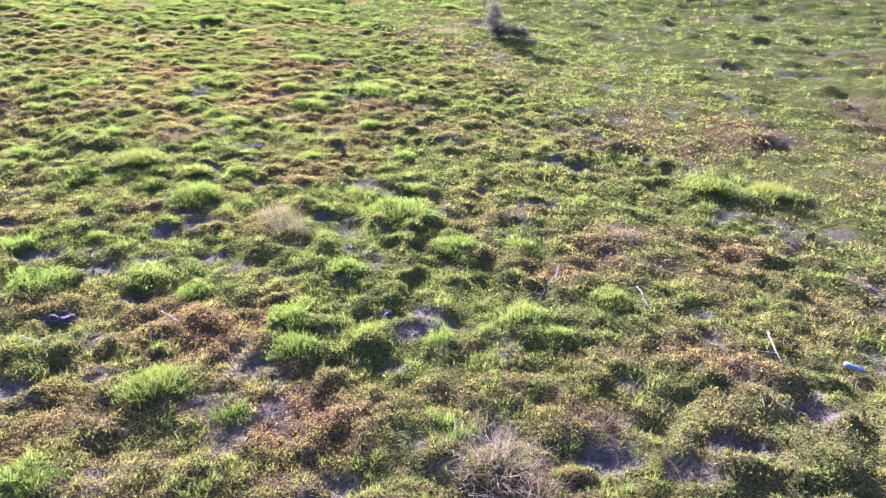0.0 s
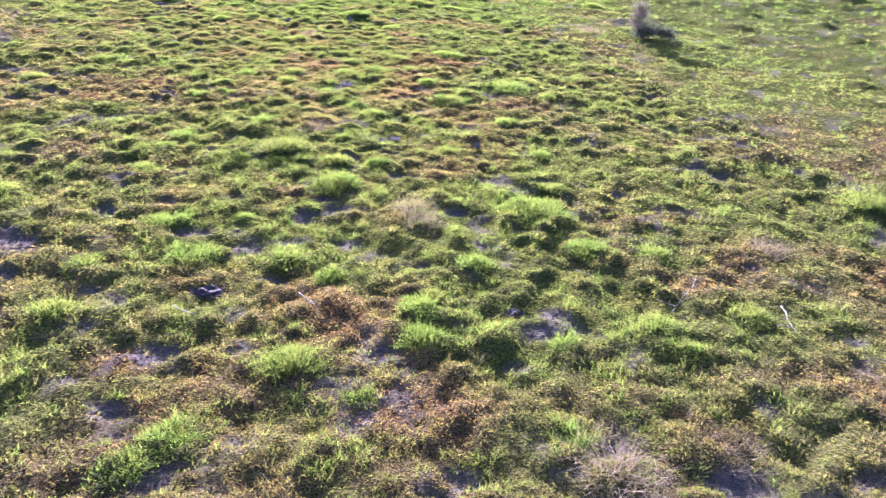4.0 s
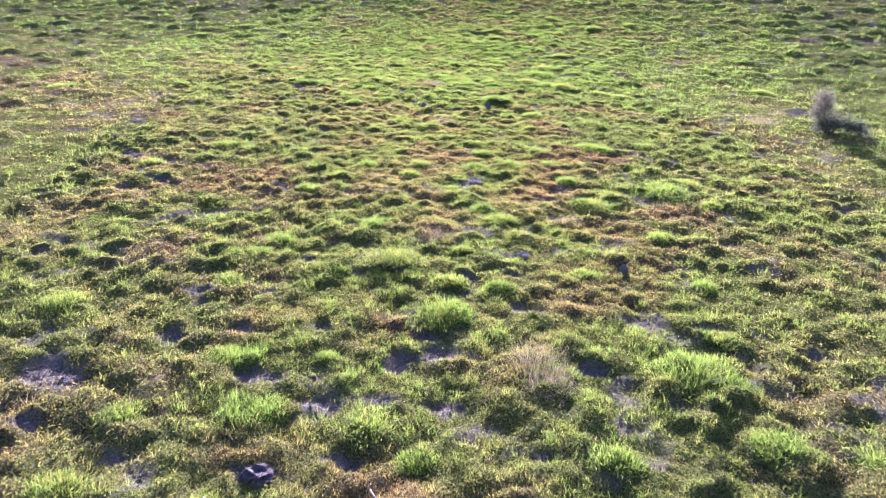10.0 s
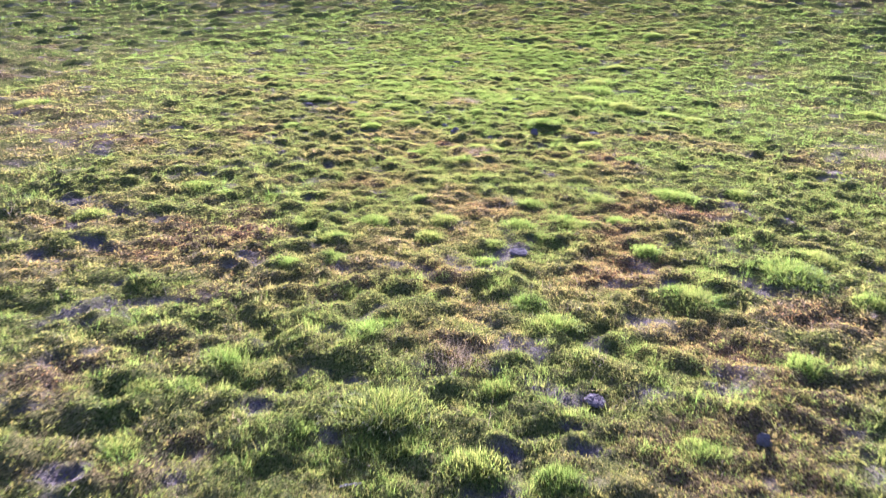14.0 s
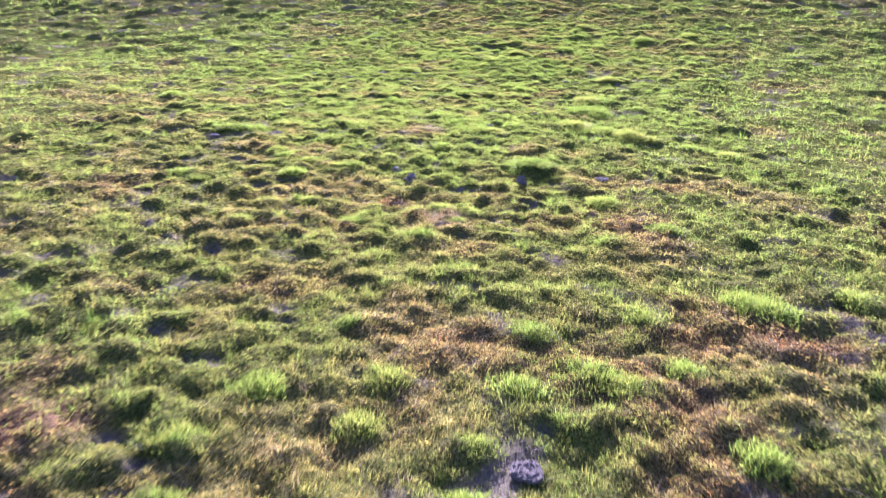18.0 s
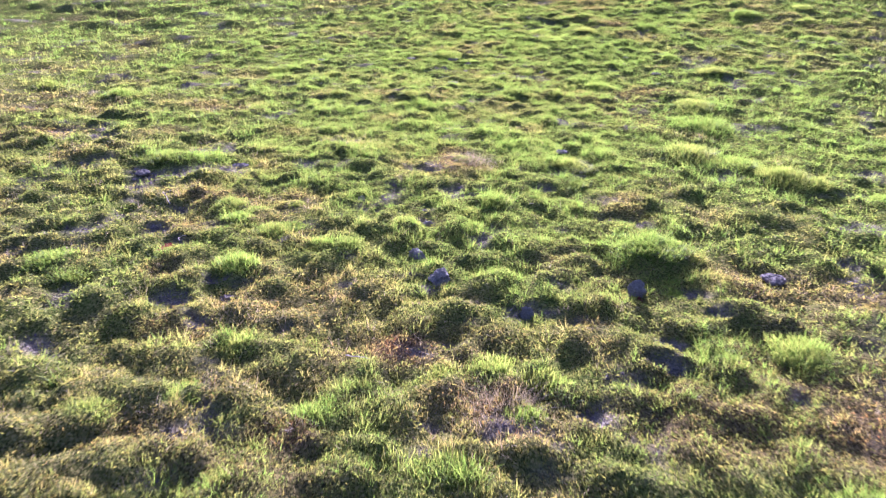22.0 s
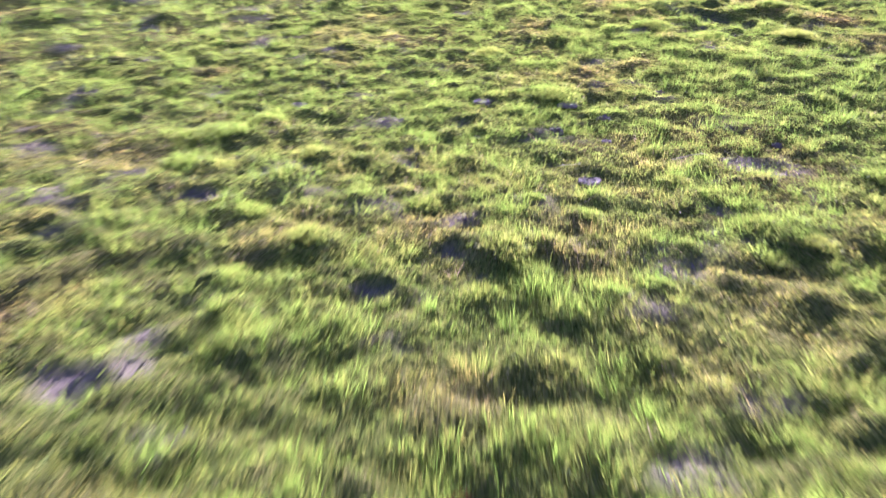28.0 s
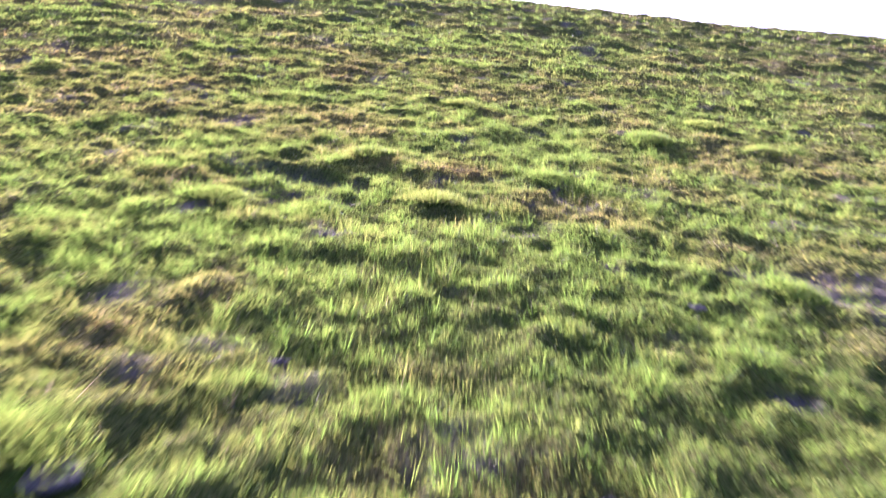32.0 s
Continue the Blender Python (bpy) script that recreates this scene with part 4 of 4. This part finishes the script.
# small red-leaved weeds
RED = grass_material("red_leaves", (0.12, 0.04, 0.03), (0.15, 0.055, 0.038), (0.15, 0.07, 0.045), (0.12, 0.055, 0.036), 0.3, 0.6, (1.2, 1.0, 0.9), 0.1)
RED_TUFT = tuft_mesh(500, 120, 0.6, 0.28, 0.9, 0.1, RED, 0.1)
for k, (u, v, r) in enumerate([(-7.45, 22.15, 0.07), (-11.88, 20.84, 0.09), (-11.90, 20.92, 0.1), (-12.38, 26.25, 0.08)]):
    ob = tagged(new("red_weed", RED_TUFT), "small red-leaved weed pressed into the turf", "weed", "red weeds")
    ob.matrix_world = spot(u, v, 0.0, 70 * k, (r, r, r * 0.8))

# the dry bush that stands alone on the slope
def bush():
    root = new("bush", None)
    root.matrix_world = spot(1.36, 23.7)
    g = random.Random(5)
    tops = []
    for k in range(9):
        a = 2 * math.pi * k / 9 + g.uniform(-0.3, 0.3)
        tall = 0.78 if k in (3, 4, 5) else g.uniform(0.3, 0.6)
        reach = g.uniform(0.15, 0.4)
        end = (reach * math.cos(a) - (0.1 if tall > 0.7 else -0.1), 0.7 * reach * math.sin(a), tall)
        line = bent((0.08 * math.cos(a), 0.08 * math.sin(a), -0.05), end, 80 + k, 0.03, 8)
        bm = bmesh.new()
        tube(bm, line, [0.024 * (1 - 0.1 * i) for i in range(9)], 6)
        for i in (4, 5, 6, 7):
            tip = line[i] + Vector((g.uniform(-0.25, 0.25), g.uniform(-0.25, 0.25), g.uniform(0.08, 0.28)))
            tube(bm, bent(line[i], tip, 7 * k + i, 0.012, 5), [0.009 * (1 - 0.15 * j) for j in range(6)], 5)
            tops.append(tip)
        tops.append(line[-1])
        part("stem", done("stem", bm, BARK), root)
    n = np.random.default_rng(17)
    for name, label, dry, count, clumps, size in (
            ("dry_crown", "brown-grey dry plume of fine twigs", 0.72, 4200, [(-0.22, 0.0, 0.74, 0.29, 0.24), (-0.1, 0.05, 0.55, 0.27, 0.22), (-0.32, -0.05, 0.45, 0.2, 0.25), (-0.24, 0.0, 0.9, 0.2, 0.12)], (0.03, 0.09, 0.006, 0.016)),
            ("green_crown", "dull grey-green lower leaves", 0.2, 5600, [(0.05, 0.0, 0.26, 0.36, 0.2), (0.4, 0.0, 0.24, 0.34, 0.18), (-0.1, -0.1, 0.22, 0.3, 0.18), (0.68, 0.0, 0.16, 0.26, 0.13)], (0.03, 0.06, 0.02, 0.04))):
        knots = []
        for x, y, z, rad, tall in clumps:
            for _ in range(16):
                d = n.normal(0, 1, 3)
                d *= n.random() ** 0.5 / np.linalg.norm(d)
                knots.append((x + rad * d[0], y + 0.8 * rad * d[1], z + tall * d[2], 0.05 + 0.05 * n.random()))
        knots = np.array(knots)
        who = n.integers(0, len(knots), count)
        p = knots[who, :3] + n.normal(0, 1, (count, 3)) * knots[who, 3:4]
        p[:, 2] = np.maximum(p[:, 2], 0.02)
        tri = blades(p[:, 0], p[:, 1], p[:, 2], n.uniform(size[0], size[1], count), n.uniform(size[2], size[3], count),
                     n.uniform(0, 1.0 if dry > 0.5 else 2.2, count), n.uniform(0, 6.28, count), n.uniform(0, 3.14, count))
        col = np.stack([np.clip(dry + 0.25 * n.random(count), 0, 1), n.random(count), n.random(count)], -1)
        part(name, raw_mesh(name, tri, np.arange(3 * count).reshape(-1, 3), 3, TWIG, np.repeat(col, 3, axis=0)), root, label)
    return tagged(root, "lone bush with a dry brown-grey plume over dull green leaves", "bush")


bush()


# a crushed plastic bottle in the grass
def bottle():
    m = Nodes("blue_plastic")
    p = m.node("BsdfPrincipled", Roughness=0.35)
    m.link(m.ramp(m.noise(20, 5), [(0.35, (0.13, 0.2, 0.26)), (0.65, (0.26, 0.35, 0.4))]), p.inputs["Base Color"])
    p.inputs["Transmission Weight"].default_value = 0.15
    root = new("bottle", None)
    root.matrix_world = spot(4.27, 6.34, 0, -35)
    root.location.z += 0.03
    bm = bmesh.new()
    prof = [(-0.11, 0.02), (-0.105, 0.04), (-0.06, 0.043), (-0.02, 0.034), (0.03, 0.042), (0.07, 0.03), (0.09, 0.014), (0.1, 0.013)]
    tube(bm, [(x, 0.006 * math.sin(40 * x), 0.03) for x, _ in prof], [r for _, r in prof], 14)
    for v in bm.verts:
        v.co.z = 0.03 + (v.co.z - 0.03) * 0.65 + 0.006 * noise.noise(v.co * 40)
    part("body", done("body", bm, m.surface(p.outputs[0])), root)
    bm = bmesh.new()
    tube(bm, [(0.1, 0, 0.03), (0.106, 0, 0.03), (0.118, 0, 0.03)], [0.0145, 0.0155, 0.015], 14)
    part("cap", done("cap", bm, PALE_ROCK), root, "whitish screw cap")
    return tagged(root, "crushed pale blue plastic bottle lying in the grass", "bottle")


bottle()

# the far ridge beyond the crest
xs, ys = np.meshgrid(np.linspace(-700, 900, 160), np.linspace(900, 1500, 20))
top = 255 * np.exp(-((xs - 75) / 150) ** 2) * (0.94 + 0.12 * fractal(xs, ys, 120, 401)) + 12
h = top * np.sin(np.pi * np.clip((ys - 900) / 600, 0, 1)) - 60
ix = np.arange(xs.size).reshape(xs.shape)
q = np.stack([ix[:-1, :-1], ix[:-1, 1:], ix[1:, 1:], ix[1:, :-1]], -1).reshape(-1, 4)
ridge = raw_mesh("backdrop", laid(np.stack([xs, ys, h], -1).reshape(-1, 3)), q, 4, HILL)
ridge.shade_smooth()
tagged(new("backdrop", ridge), "far bluish wooded ridge behind the grassy crest", "hill", kind="structure")
